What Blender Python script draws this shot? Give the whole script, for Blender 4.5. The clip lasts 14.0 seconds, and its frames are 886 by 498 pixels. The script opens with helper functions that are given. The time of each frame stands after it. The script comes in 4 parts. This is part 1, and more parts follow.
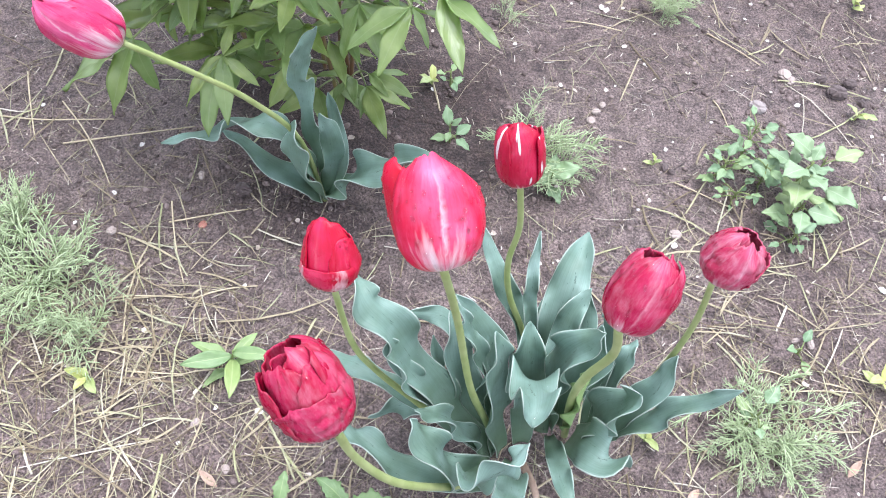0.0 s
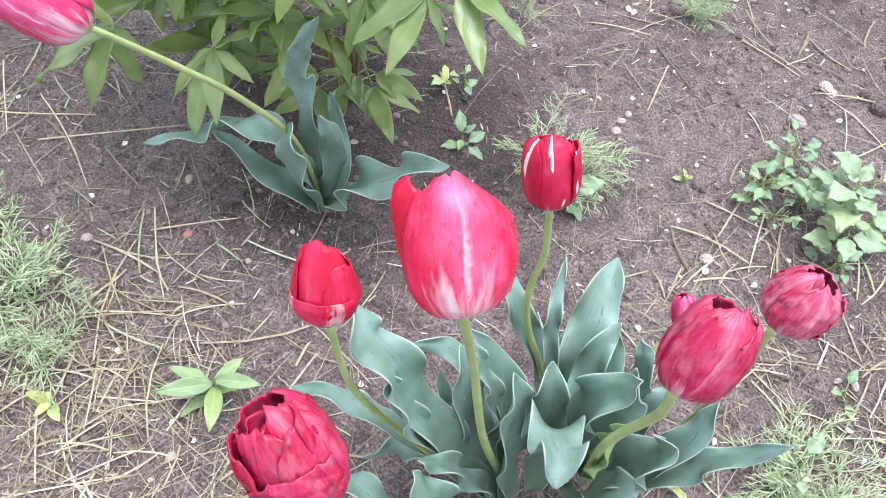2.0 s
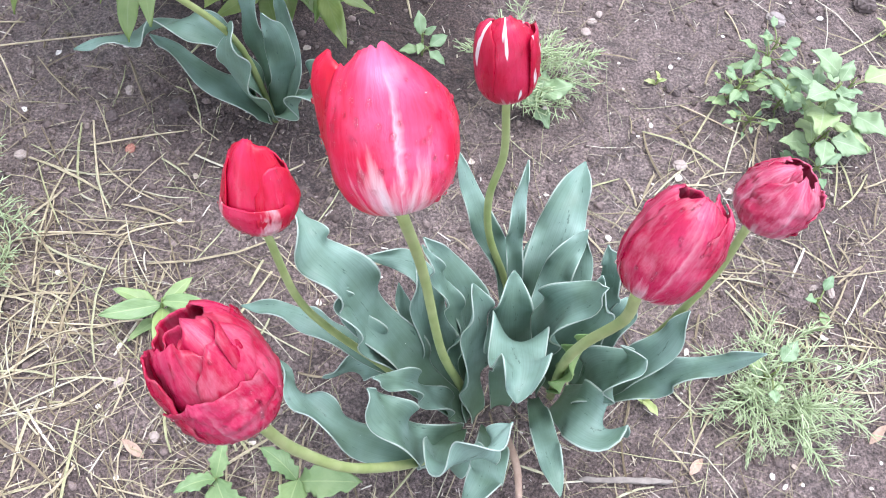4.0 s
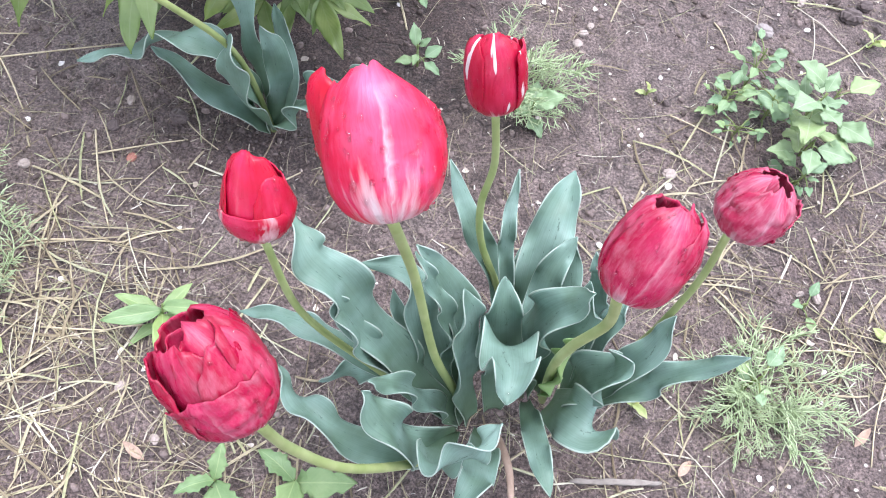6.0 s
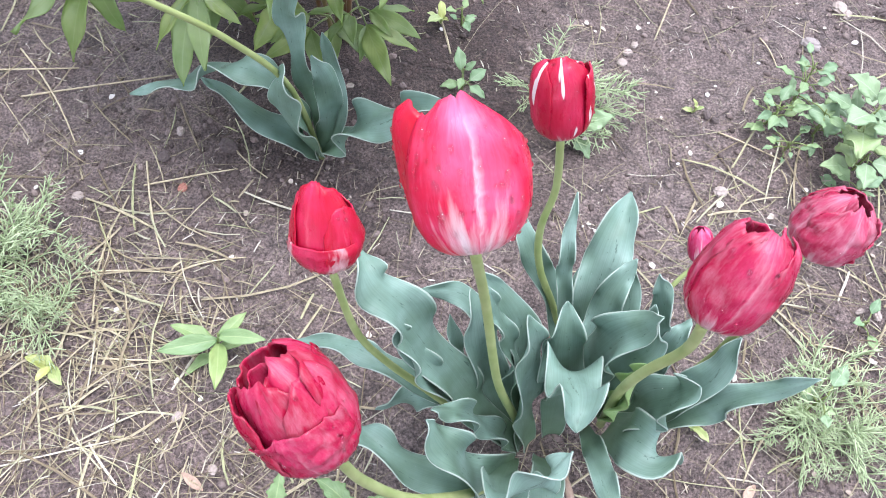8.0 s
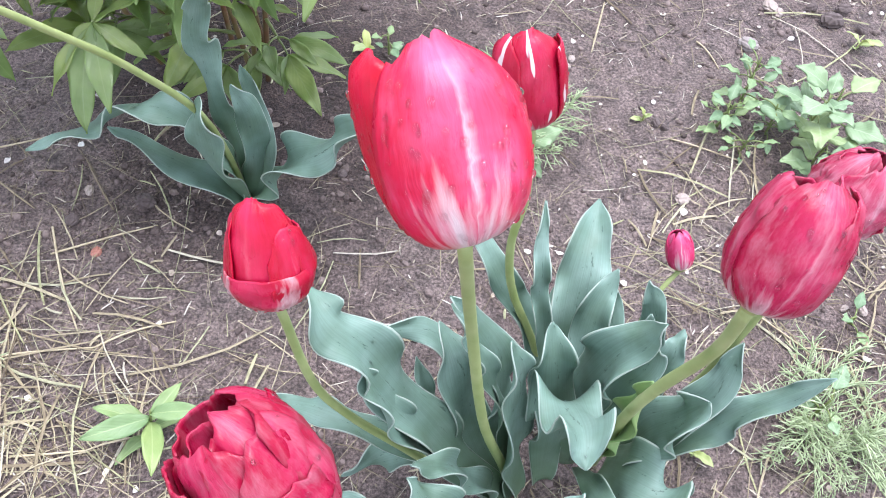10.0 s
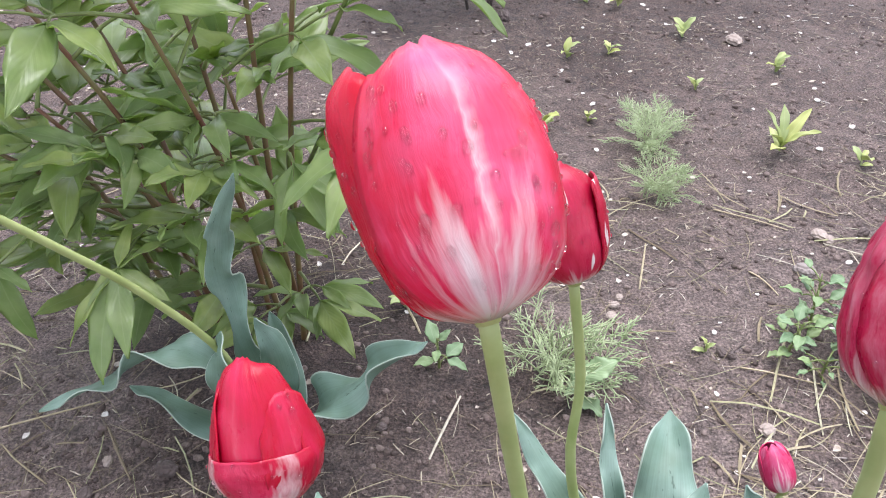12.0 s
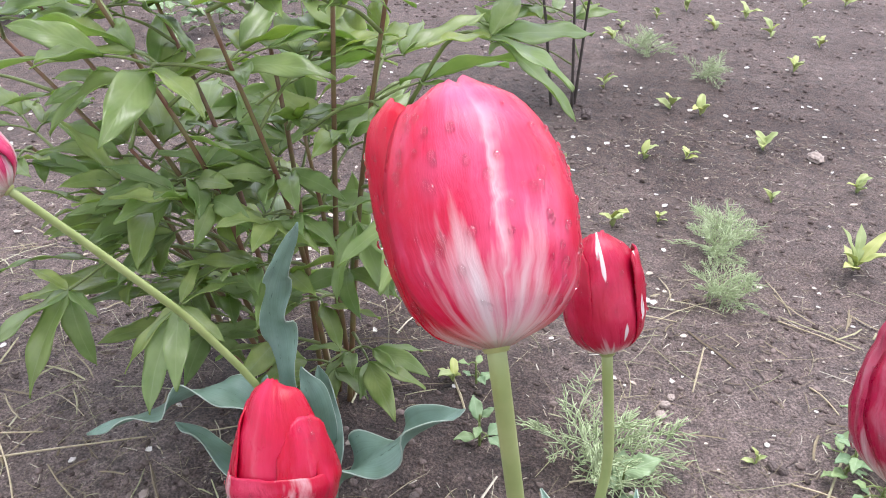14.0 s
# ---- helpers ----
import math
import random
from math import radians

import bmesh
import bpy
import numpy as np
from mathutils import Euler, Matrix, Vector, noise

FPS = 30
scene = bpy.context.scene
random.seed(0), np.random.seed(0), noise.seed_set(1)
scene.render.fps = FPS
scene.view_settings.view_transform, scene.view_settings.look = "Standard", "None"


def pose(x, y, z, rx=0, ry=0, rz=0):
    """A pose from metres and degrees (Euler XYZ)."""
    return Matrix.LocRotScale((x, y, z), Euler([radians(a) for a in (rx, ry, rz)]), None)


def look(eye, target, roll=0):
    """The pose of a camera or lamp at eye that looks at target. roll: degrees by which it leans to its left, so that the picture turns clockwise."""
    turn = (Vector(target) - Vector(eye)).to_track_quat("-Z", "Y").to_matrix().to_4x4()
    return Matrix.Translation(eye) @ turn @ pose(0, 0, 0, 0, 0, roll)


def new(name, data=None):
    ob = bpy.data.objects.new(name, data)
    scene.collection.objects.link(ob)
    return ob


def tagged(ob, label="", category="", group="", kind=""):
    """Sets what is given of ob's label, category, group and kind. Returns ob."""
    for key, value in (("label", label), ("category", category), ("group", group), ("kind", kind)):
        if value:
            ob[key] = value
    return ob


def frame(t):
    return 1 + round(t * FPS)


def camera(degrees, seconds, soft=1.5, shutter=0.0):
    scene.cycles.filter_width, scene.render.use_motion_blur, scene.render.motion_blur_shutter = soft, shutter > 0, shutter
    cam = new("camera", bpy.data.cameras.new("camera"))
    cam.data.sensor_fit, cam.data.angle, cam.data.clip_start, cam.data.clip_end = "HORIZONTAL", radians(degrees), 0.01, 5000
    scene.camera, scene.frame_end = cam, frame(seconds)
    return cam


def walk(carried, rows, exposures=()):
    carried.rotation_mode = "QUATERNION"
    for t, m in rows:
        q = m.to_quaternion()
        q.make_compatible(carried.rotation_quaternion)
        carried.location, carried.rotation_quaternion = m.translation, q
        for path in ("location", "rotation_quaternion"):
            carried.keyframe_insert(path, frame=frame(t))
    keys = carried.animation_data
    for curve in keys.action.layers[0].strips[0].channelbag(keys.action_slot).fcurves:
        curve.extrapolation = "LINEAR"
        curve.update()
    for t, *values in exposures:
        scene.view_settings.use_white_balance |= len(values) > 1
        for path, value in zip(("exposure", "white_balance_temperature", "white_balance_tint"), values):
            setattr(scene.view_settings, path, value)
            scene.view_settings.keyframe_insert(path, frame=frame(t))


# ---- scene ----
EXPOSURE, KELVIN, TINT = 1.66, 5850, 17
cam = camera(56.3, 14.0, soft=1.0)
PATH = [
    (0, (0.056, 0.133, 0.957), (0.052, 1.146, -0.767), 7.9),
    (0.5, (0.056, 0.133, 0.956), (0.069, 1.148, -0.767), 8.7),
    (1, (0.056, 0.136, 0.952), (0.086, 1.149, -0.772), 9.5),
    (1.5, (0.058, 0.152, 0.928), (0.088, 1.148, -0.806), 9.9),
    (2, (0.042, 0.2, 0.878), (0.037, 1.219, -0.843), 9.5),
    (2.5, (0.04, 0.22, 0.852), (0.096, 1.164, -0.91), 10.9),
    (3, (0.055, 0.218, 0.848), (0.133, 1.112, -0.939), 12.4),
    (3.5, (0.059, 0.217, 0.823), (0.127, 1.063, -0.988), 12.9),
    (4, (0.065, 0.213, 0.83), (0.138, 1.081, -0.97), 12.8),
    (6.5, (0.069, 0.203, 0.849), (0.143, 1.087, -0.944), 12.8),
    (7, (0.056, 0.201, 0.849), (0.08, 1.073, -0.951), 11.4),
    (7.5, (0.049, 0.2, 0.846), (0.027, 1.076, -0.952), 9.2),
    (7.7, (0.046, 0.206, 0.845), (0.029, 1.1, -0.944), 8.3),
    (9.8, (0.015, 0.214, 0.78), (0.19, 1.199, -0.952), 11.5),
    (10, (0.024, 0.226, 0.754), (0.177, 1.279, -0.939), 8.5),
    (10.5, (0.055, 0.232, 0.694), (0.204, 1.599, -0.758), 7.1),
    (11, (0.061, 0.226, 0.651), (0.225, 1.78, -0.597), 1.0),
    (11.5, (0.043, 0.238, 0.633), (0.154, 1.863, -0.528), -2.2),
    (12, (0.042, 0.214, 0.648), (0.057, 1.825, -0.536), -1.4),
    (12.5, (0.054, 0.204, 0.656), (-0.024, 1.847, -0.481), -3.1),
    (13, (0.065, 0.201, 0.643), (0.0, 1.846, -0.492), -1.0),
    (13.5, (0.057, 0.199, 0.625), (-0.081, 1.836, -0.516), 1.0),
    (14, (0.058, 0.193, 0.639), (-0.103, 1.919, -0.36), 1.7),
]
walk(cam, [(t, look(eye, target, roll)) for t, eye, target, roll in PATH],
     [(0.0, EXPOSURE, KELVIN, TINT), (10.0, EXPOSURE, KELVIN, TINT), (11.5, EXPOSURE - 0.24, KELVIN + 350, TINT), (14.0, EXPOSURE - 0.24, KELVIN + 350, TINT)])

# ---- world and light: an overcast day ----
world = bpy.data.worlds.new("overcast_sky")
scene.world = world
world.use_nodes = True
wn, wl = world.node_tree.nodes, world.node_tree.links
sky = wn.new("ShaderNodeTexSky")
sky.sky_type, sky.sun_disc = "NISHITA", False
sky.sun_elevation, sky.sun_rotation = radians(72), radians(30)
cloud = wn.new("ShaderNodeHueSaturation")
cloud.inputs["Saturation"].default_value = 0.25
wl.new(sky.outputs[0], cloud.inputs["Color"])
wl.new(cloud.outputs[0], wn["Background"].inputs["Color"])
wn["Background"].inputs["Strength"].default_value = 0.15
sun_data = bpy.data.lights.new("sun", "SUN")
sun_data.energy, sun_data.angle, sun_data.color = 1.5, radians(40), (1.0, 0.97, 0.93)
sun = new("sun", sun_data)
sun.matrix_world = look((0.35, 1.1, 3.0), (0.0, 0.6, 0.0))


# ---- materials ----
def material(name):
    """A material with its nodes, its links, its Principled shader and a small adder of nodes."""
    m = bpy.data.materials.new(name)
    m.use_nodes = True
    tree = m.node_tree

    def add(kind, **inputs):
        n = tree.nodes.new("ShaderNode" + kind)
        for key, value in inputs.items():
            socket = n.inputs[int(key[1:])] if key[0] == "i" and key[1:].isdigit() else n.inputs[key.replace("_", " ")]
            if hasattr(value, "is_output"):
                tree.links.new(value, socket)
            else:
                socket.default_value = value
        return n

    return m, tree, add, tree.nodes["Principled BSDF"]


def ramp(add, fac, stops):
    n = add("ValToRGB", Fac=fac)
    el = n.color_ramp.elements
    while len(el) < len(stops):
        el.new(0.5)
    for e, (p, c) in zip(el, stops):
        e.position, e.color = p, (*c, 1) if len(c) == 3 else (c[0], c[0], c[0], 1)
    return n.outputs["Color"]


def mix(add, fac, a, b, blend="MIX"):
    n = add("Mix")
    n.data_type, n.blend_type = "RGBA", blend
    sockets = (n.inputs[0], n.inputs[6], n.inputs[7])
    for s, v in zip(sockets, (fac, a, b)):
        if hasattr(v, "is_output"):
            n.id_data.links.new(v, s)
        else:
            s.default_value = (*v, 1) if isinstance(v, tuple) and len(v) == 3 else v
    return n.outputs[2]


def math_node(add, op, a, b=0.0, clamp=False):
    n = add("Math")
    n.operation, n.use_clamp = op, clamp
    for s, v in zip(n.inputs, (a, b)):
        if hasattr(v, "is_output"):
            n.id_data.links.new(v, s)
        else:
            s.default_value = v
    return n.outputs[0]


def see_through(tree, shader, colour, share):
    """Lets part of the light through a thin leaf or petal."""
    tr = tree.nodes.new("ShaderNodeBsdfTranslucent")
    mx = tree.nodes.new("ShaderNodeMixShader")
    mx.inputs[0].default_value = share
    if hasattr(colour, "is_output"):
        tree.links.new(colour, tr.inputs["Color"])
    else:
        tr.inputs["Color"].default_value = (*colour, 1)
    tree.links.new(shader.outputs[0], mx.inputs[1])
    tree.links.new(tr.outputs[0], mx.inputs[2])
    tree.links.new(mx.outputs[0], tree.nodes["Material Output"].inputs["Surface"])


def bump(add, height, strength, distance, bsdf):
    n = add("Bump", Height=height, Strength=strength, Distance=distance)
    n.id_data.links.new(n.outputs[0], bsdf.inputs["Normal"])
    return n


def soil_material():
    m, tree, add, b = material("damp_soil")
    pos = add("NewGeometry").outputs["Position"]
    large = add("TexNoise", Vector=pos, Scale=4.5, Detail=5.0, Roughness=0.6).outputs["Fac"]
    mid = add("TexNoise", Vector=pos, Scale=38.0, Detail=6.0, Roughness=0.68).outputs["Fac"]
    fine = add("TexNoise", Vector=pos, Scale=320.0, Detail=4.0, Roughness=0.7).outputs["Fac"]
    base = ramp(add, large, [(0.3, (0.19, 0.139, 0.123)), (0.5, (0.258, 0.196, 0.176)), (0.72, (0.325, 0.255, 0.232))])
    grey = ramp(add, mid, [(0.32, (0.38,)), (0.5, (0.98,)), (0.7, (1.5,))])
    col = mix(add, 0.85, base, grey, "MULTIPLY")
    grain = ramp(add, fine, [(0.34, (0.3,)), (0.5, (1.0,)), (0.66, (1.95,))])
    col = mix(add, 0.9, col, grain, "MULTIPLY")
    # pale specks of mineral grit
    cells = add("TexVoronoi", Vector=pos, Scale=210.0)
    speck = ramp(add, cells.outputs["Distance"], [(0.05, (1.0,)), (0.14, (0.0,))])
    pick = ramp(add, cells.outputs["Color"], [(0.72, (0.0,)), (0.8, (1.0,))])
    col = mix(add, mix(add, 1.0, speck, pick, "MULTIPLY"), col, (0.34, 0.29, 0.26))
    # wetter, freshly dug soil round the front bush, plus painted shade from its leaves
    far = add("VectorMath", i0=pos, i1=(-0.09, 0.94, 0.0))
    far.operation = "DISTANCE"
    # mask for both the damp soil and the painted shade
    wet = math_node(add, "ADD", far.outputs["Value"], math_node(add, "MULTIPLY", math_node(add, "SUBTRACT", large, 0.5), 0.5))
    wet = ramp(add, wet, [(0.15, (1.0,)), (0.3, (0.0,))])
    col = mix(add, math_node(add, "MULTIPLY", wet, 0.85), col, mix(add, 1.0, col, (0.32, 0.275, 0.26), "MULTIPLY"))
    # another darker patch by the second bush
    by = add("VectorMath", i0=pos, i1=(0.42, 1.98, 0.0))
    by.operation = "DISTANCE"
    patch = math_node(add, "ADD", by.outputs["Value"], math_node(add, "MULTIPLY", math_node(add, "SUBTRACT", large, 0.5), 0.9))
    patch = ramp(add, patch, [(0.15, (1.0,)), (0.5, (0.0,))])
    col = mix(add, math_node(add, "MULTIPLY", patch, 0.75), col, mix(add, 1.0, col, (0.52, 0.47, 0.45), "MULTIPLY"))
    # soil grows darker towards the seedling bed farther off
    ahead = math_node(add, "ADD", add("SeparateXYZ", Vector=pos).outputs["Y"], math_node(add, "MULTIPLY", large, 0.5))
    col = mix(add, math_node(add, "MULTIPLY", ramp(add, math_node(add, "MULTIPLY", ahead, 0.5), [(0.6, (0.0,)), (0.95, (1.0,))]), 0.85), col, mix(add, 1.0, col, (0.62, 0.58, 0.56), "MULTIPLY"))
    # drying cracks
    warp = add("VectorMath", i0=add("TexNoise", Vector=pos, Scale=30.0, Detail=3.0).outputs["Color"], i1=(0.03, 0.03, 0.03))
    warp.operation = "MULTIPLY"
    bent = add("VectorMath", i0=pos, i1=warp.outputs[0])
    crack = add("TexVoronoi", Vector=bent.outputs[0], Scale=19.0)
    crack.feature = "DISTANCE_TO_EDGE"
    line = ramp(add, crack.outputs["Distance"], [(0.0, (1.0,)), (0.045, (0.0,))])
    where = ramp(add, add("TexNoise", Vector=pos, Scale=7.0, Detail=2.0).outputs["Fac"], [(0.55, (0.0,)), (0.66, (1.0,))])
    line = mix(add, 1.0, line, where, "MULTIPLY")
    col = mix(add, math_node(add, "MULTIPLY", line, 0.5), col, (0.035, 0.026, 0.023))
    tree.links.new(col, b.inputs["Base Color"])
    rough = ramp(add, mid, [(0.3, (0.62,)), (0.7, (0.92,))])
    tree.links.new(rough, b.inputs["Roughness"])
    h = math_node(add, "ADD", math_node(add, "MULTIPLY", mid, 1.0), math_node(add, "MULTIPLY", fine, 0.7))
    h = math_node(add, "SUBTRACT", h, math_node(add, "MULTIPLY", line, 0.6))
    bump(add, h, 1.0, 0.02, b)
    return m


def island_material(name, stops, rough=0.75, grain=160.0, strength=0.35):
    """Loose bits whose colour differs from piece to piece."""
    m, tree, add, b = material(name)
    geo = add("NewGeometry")
    col = ramp(add, geo.outputs["Random Per Island"], stops)
    n = add("TexNoise", Vector=geo.outputs["Position"], Scale=grain, Detail=4.0).outputs["Fac"]
    col = mix(add, 0.6, col, ramp(add, n, [(0.3, (0.6,)), (0.7, (1.25,))]), "MULTIPLY")
    tree.links.new(col, b.inputs["Base Color"])
    b.inputs["Roughness"].default_value = rough
    bump(add, n, strength, 0.002, b)
    return m


def tulip_leaf_material():
    m, tree, add, b = material("glaucous_tulip_leaf")
    uv = add("UVMap").outputs["UV"]
    sep = add("SeparateXYZ", Vector=uv)
    u, v = sep.outputs["X"], sep.outputs["Y"]
    stretch = add("CombineXYZ", X=math_node(add, "MULTIPLY", u, 46.0), Y=math_node(add, "MULTIPLY", v, 2.0), Z=0.0).outputs[0]
    vein = add("TexNoise", Vector=stretch, Scale=1.0, Detail=3.0).outputs["Fac"]
    obj = add("TexCoord").outputs["Object"]
    blotch = add("TexNoise", Vector=obj, Scale=26.0, Detail=4.0).outputs["Fac"]
    col = ramp(add, blotch, [(0.3, (0.13, 0.212, 0.15)), (0.52, (0.178, 0.282, 0.222)), (0.72, (0.24, 0.352, 0.295))])
    col = mix(add, 0.35, col, ramp(add, vein, [(0.3, (0.7,)), (0.7, (1.25,))]), "MULTIPLY")
    # fresher green towards the sheath
    low = ramp(add, v, [(0.0, (1.0,)), (0.4, (0.0,))])
    col = mix(add, math_node(add, "MULTIPLY", low, 0.55), col, (0.13, 0.22, 0.09))
    # dark rain-washed scuffs where the bloom is rubbed off
    dashes = add("CombineXYZ", X=math_node(add, "MULTIPLY", u, 9.0), Y=math_node(add, "MULTIPLY", v, 11.0), Z=blotch).outputs[0]
    scuff = add("TexNoise", Vector=dashes, Scale=1.0, Detail=5.0, Roughness=0.65).outputs["Fac"]
    scuff = ramp(add, scuff, [(0.64, (0.0,)), (0.67, (1.0,))])
    col = mix(add, math_node(add, "MULTIPLY", scuff, 0.65), col, (0.045, 0.085, 0.06))
    # pale horny margin
    edge = math_node(add, "ABSOLUTE", math_node(add, "SUBTRACT", u, 0.5))
    edge = ramp(add, edge, [(0.476, (0.0,)), (0.486, (1.0,))])
    col = mix(add, math_node(add, "MULTIPLY", edge, 0.7), col, (0.5, 0.58, 0.5))
    tree.links.new(col, b.inputs["Base Color"])
    b.inputs["Roughness"].default_value = 0.5
    b.inputs["Specular IOR Level"].default_value = 0.4
    bump(add, vein, 0.12, 0.002, b)
    see_through(tree, b, col, 0.16)
    return m


def green_leaf_material(name, dark, light, rib, rough=0.4, back=0.2, ribs=9.0, gloss=0.5):
    """A netted leaf with a pale midrib."""
    m, tree, add, b = material(name)
    uv = add("UVMap").outputs["UV"]
    sep = add("SeparateXYZ", Vector=uv)
    u, v = sep.outputs["X"], sep.outputs["Y"]
    rnd = add("ObjectInfo").outputs["Random"]
    obj = add("TexCoord").outputs["Object"]
    n = add("TexNoise", Vector=obj, Scale=30.0, Detail=4.0).outputs["Fac"]
    col = ramp(add, n, [(0.3, dark), (0.7, light)])
    col = mix(add, 0.5, col, ramp(add, rnd, [(0.0, (0.68, 0.8, 0.86)), (0.55, (1.0, 1.02, 1.0)), (1.0, (1.4, 1.24, 0.74))]), "MULTIPLY")
    side = math_node(add, "ABSOLUTE", math_node(add, "SUBTRACT", u, 0.5))
    mid = ramp(add, side, [(0.012, (1.0,)), (0.035, (0.0,))])
    slant = math_node(add, "ADD", math_node(add, "MULTIPLY", v, ribs), math_node(add, "MULTIPLY", side, -ribs * 0.8))
    wave = math_node(add, "ABSOLUTE", math_node(add, "SUBTRACT", math_node(add, "FRACT", slant), 0.5))
    veins = ramp(add, wave, [(0.0, (1.0,)), (0.08, (0.0,))])
    col = mix(add, math_node(add, "MULTIPLY", veins, 0.08), col, rib)
    col = mix(add, math_node(add, "MULTIPLY", mid, 0.4), col, rib)
    tree.links.new(col, b.inputs["Base Color"])
    b.inputs["Roughness"].default_value = rough
    b.inputs["Specular IOR Level"].default_value = min(gloss, 0.6)
    b.inputs["Coat Weight"].default_value = max(gloss - 0.4, 0.0)
    b.inputs["Coat Roughness"].default_value = 0.2
    bump(add, wave, 0.15, 0.003, b)
    see_through(tree, b, mix(add, 0.5, col, (0.44, 0.6, 0.14)), back)
    return m


def stalk_material(name, low, high, rough=0.45):
    m, tree, add, b = material(name)
    obj = add("TexCoord").outputs["Object"]
    n = add("TexNoise", Vector=obj, Scale=40.0, Detail=4.0).outputs["Fac"]
    tree.links.new(ramp(add, n, [(0.3, low), (0.7, high)]), b.inputs["Base Color"])
    b.inputs["Roughness"].default_value = rough
    bump(add, n, 0.2, 0.001, b)
    return m


def petal_material(name, red, pink, white_height, streak, lobe=0.16, scars=0.0, faded=0.0, narrow=2.4):
    """A feathered petal: white at the foot, a white flame up the middle, red at the sides."""
    m, tree, add, b = material(name)
    uv = add("UVMap").outputs["UV"]
    sep = add("SeparateXYZ", Vector=uv)
    u, v = sep.outputs["X"], sep.outputs["Y"]
    side = math_node(add, "ABSOLUTE", math_node(add, "SUBTRACT", u, 0.5))
    rnd = add("ObjectInfo").outputs["Random"]
    strand = add("CombineXYZ", X=math_node(add, "ADD", math_node(add, "MULTIPLY", u, 30.0), math_node(add, "MULTIPLY", add("TexNoise", Vector=uv, Scale=5.0).outputs["Fac"], 2.5)), Y=math_node(add, "MULTIPLY", v, 2.6), Z=math_node(add, "MULTIPLY", rnd, 9.0)).outputs[0]
    fibre = add("TexNoise", Vector=strand, Scale=1.0, Detail=4.0, Roughness=0.62).outputs["Fac"]
    soft = add("TexNoise", Vector=uv, Scale=3.4, Detail=3.0).outputs["Fac"]
    col = mix(add, ramp(add, math_node(add, "ADD", math_node(add, "SUBTRACT", math_node(add, "MULTIPLY", fibre, 0.3), math_node(add, "MULTIPLY", side, 0.6)), math_node(add, "MULTIPLY", soft, 0.8)), [(0.28, (0.0,)), (0.66, (1.0,))]), red, pink)
    # the flame: two feathered white lobes beside the middle of the foot
    off = math_node(add, "ABSOLUTE", math_node(add, "SUBTRACT", side, lobe))
    a = math_node(add, "ADD", math_node(add, "MULTIPLY", v, -1.0 / white_height), 1.0)
    a = math_node(add, "ADD", a, math_node(add, "MULTIPLY", off, -narrow))
    broad = add("TexNoise", Vector=add("CombineXYZ", X=math_node(add, "MULTIPLY", u, 13.0), Y=math_node(add, "MULTIPLY", v, 1.8), Z=math_node(add, "MULTIPLY", rnd, 5.0)).outputs[0], Scale=1.0, Detail=2.0).outputs["Fac"]
    a = math_node(add, "ADD", a, math_node(add, "MULTIPLY", math_node(add, "SUBTRACT", broad, 0.5), 1.8))
    a = math_node(add, "ADD", a, math_node(add, "MULTIPLY", math_node(add, "SUBTRACT", fibre, 0.5), 0.7))
    sway = add("TexNoise", Vector=add("CombineXYZ", X=rnd, Y=math_node(add, "MULTIPLY", v, 3.0), Z=0.0).outputs[0], Scale=1.6, Detail=3.0).outputs["Fac"]
    drift = math_node(add, "ADD", math_node(add, "SUBTRACT", u, 0.5), math_node(add, "MULTIPLY", math_node(add, "SUBTRACT", sway, 0.5), 0.16))
    drift = math_node(add, "ABSOLUTE", math_node(add, "ADD", drift, math_node(add, "MULTIPLY", math_node(add, "SUBTRACT", fibre, 0.5), 0.07)))
    rib = ramp(add, drift, [(0.0, (0.8,)), (0.009, (0.45,)), (0.032, (0.0,))])
    fade = ramp(add, v, [(0.62, (1.0,)), (0.97, (0.0,))])
    flame = math_node(add, "MULTIPLY", math_node(add, "MULTIPLY", rib, fade), streak)
    white = math_node(add, "MAXIMUM", ramp(add, a, [(0.2, (0.0,)), (0.95, (1.0,))]), math_node(add, "MULTIPLY", flame, math_node(add, "MULTIPLY", fibre, 1.7), True))
    foot = ramp(add, v, [(0.02, (1.0,)), (0.12, (0.0,))])
    col = mix(add, math_node(add, "MULTIPLY", white, 0.92), col, (0.8, 0.66, 0.66))
    col = mix(add, math_node(add, "MULTIPLY", foot, 0.5), col, (0.74, 0.7, 0.56))
    # bleached patches on old petals, white weather scars
    wash = add("TexNoise", Vector=add("CombineXYZ", X=math_node(add, "MULTIPLY", u, 7.0), Y=math_node(add, "MULTIPLY", v, 3.0), Z=math_node(add, "MULTIPLY", rnd, 31.0)).outputs[0], Scale=1.0, Detail=6.0, Roughness=0.7).outputs["Fac"]
    if faded:
        pale = math_node(add, "ADD", wash, math_node(add, "MULTIPLY", math_node(add, "SUBTRACT", fibre, 0.5), 0.3))
        col = mix(add, math_node(add, "MULTIPLY", ramp(add, pale, [(0.46, (0.0,)), (0.78, (1.0,))]), faded), col, (0.62, 0.36, 0.42))
    if scars:
        mark = add("TexNoise", Vector=add("CombineXYZ", X=math_node(add, "MULTIPLY", u, 6.0), Y=math_node(add, "MULTIPLY", v, 1.6), Z=math_node(add, "MULTIPLY", rnd, 17.0)).outputs[0], Scale=1.0, Detail=2.0).outputs["Fac"]
        col = mix(add, math_node(add, "MULTIPLY", ramp(add, mark, [(0.64, (0.0,)), (0.66, (1.0,))]), scars), col, (0.8, 0.74, 0.72))
    tree.links.new(col, b.inputs["Base Color"])
    tree.links.new(ramp(add, wash, [(0.35, (0.2,)), (0.65, (0.5,))]), b.inputs["Roughness"])
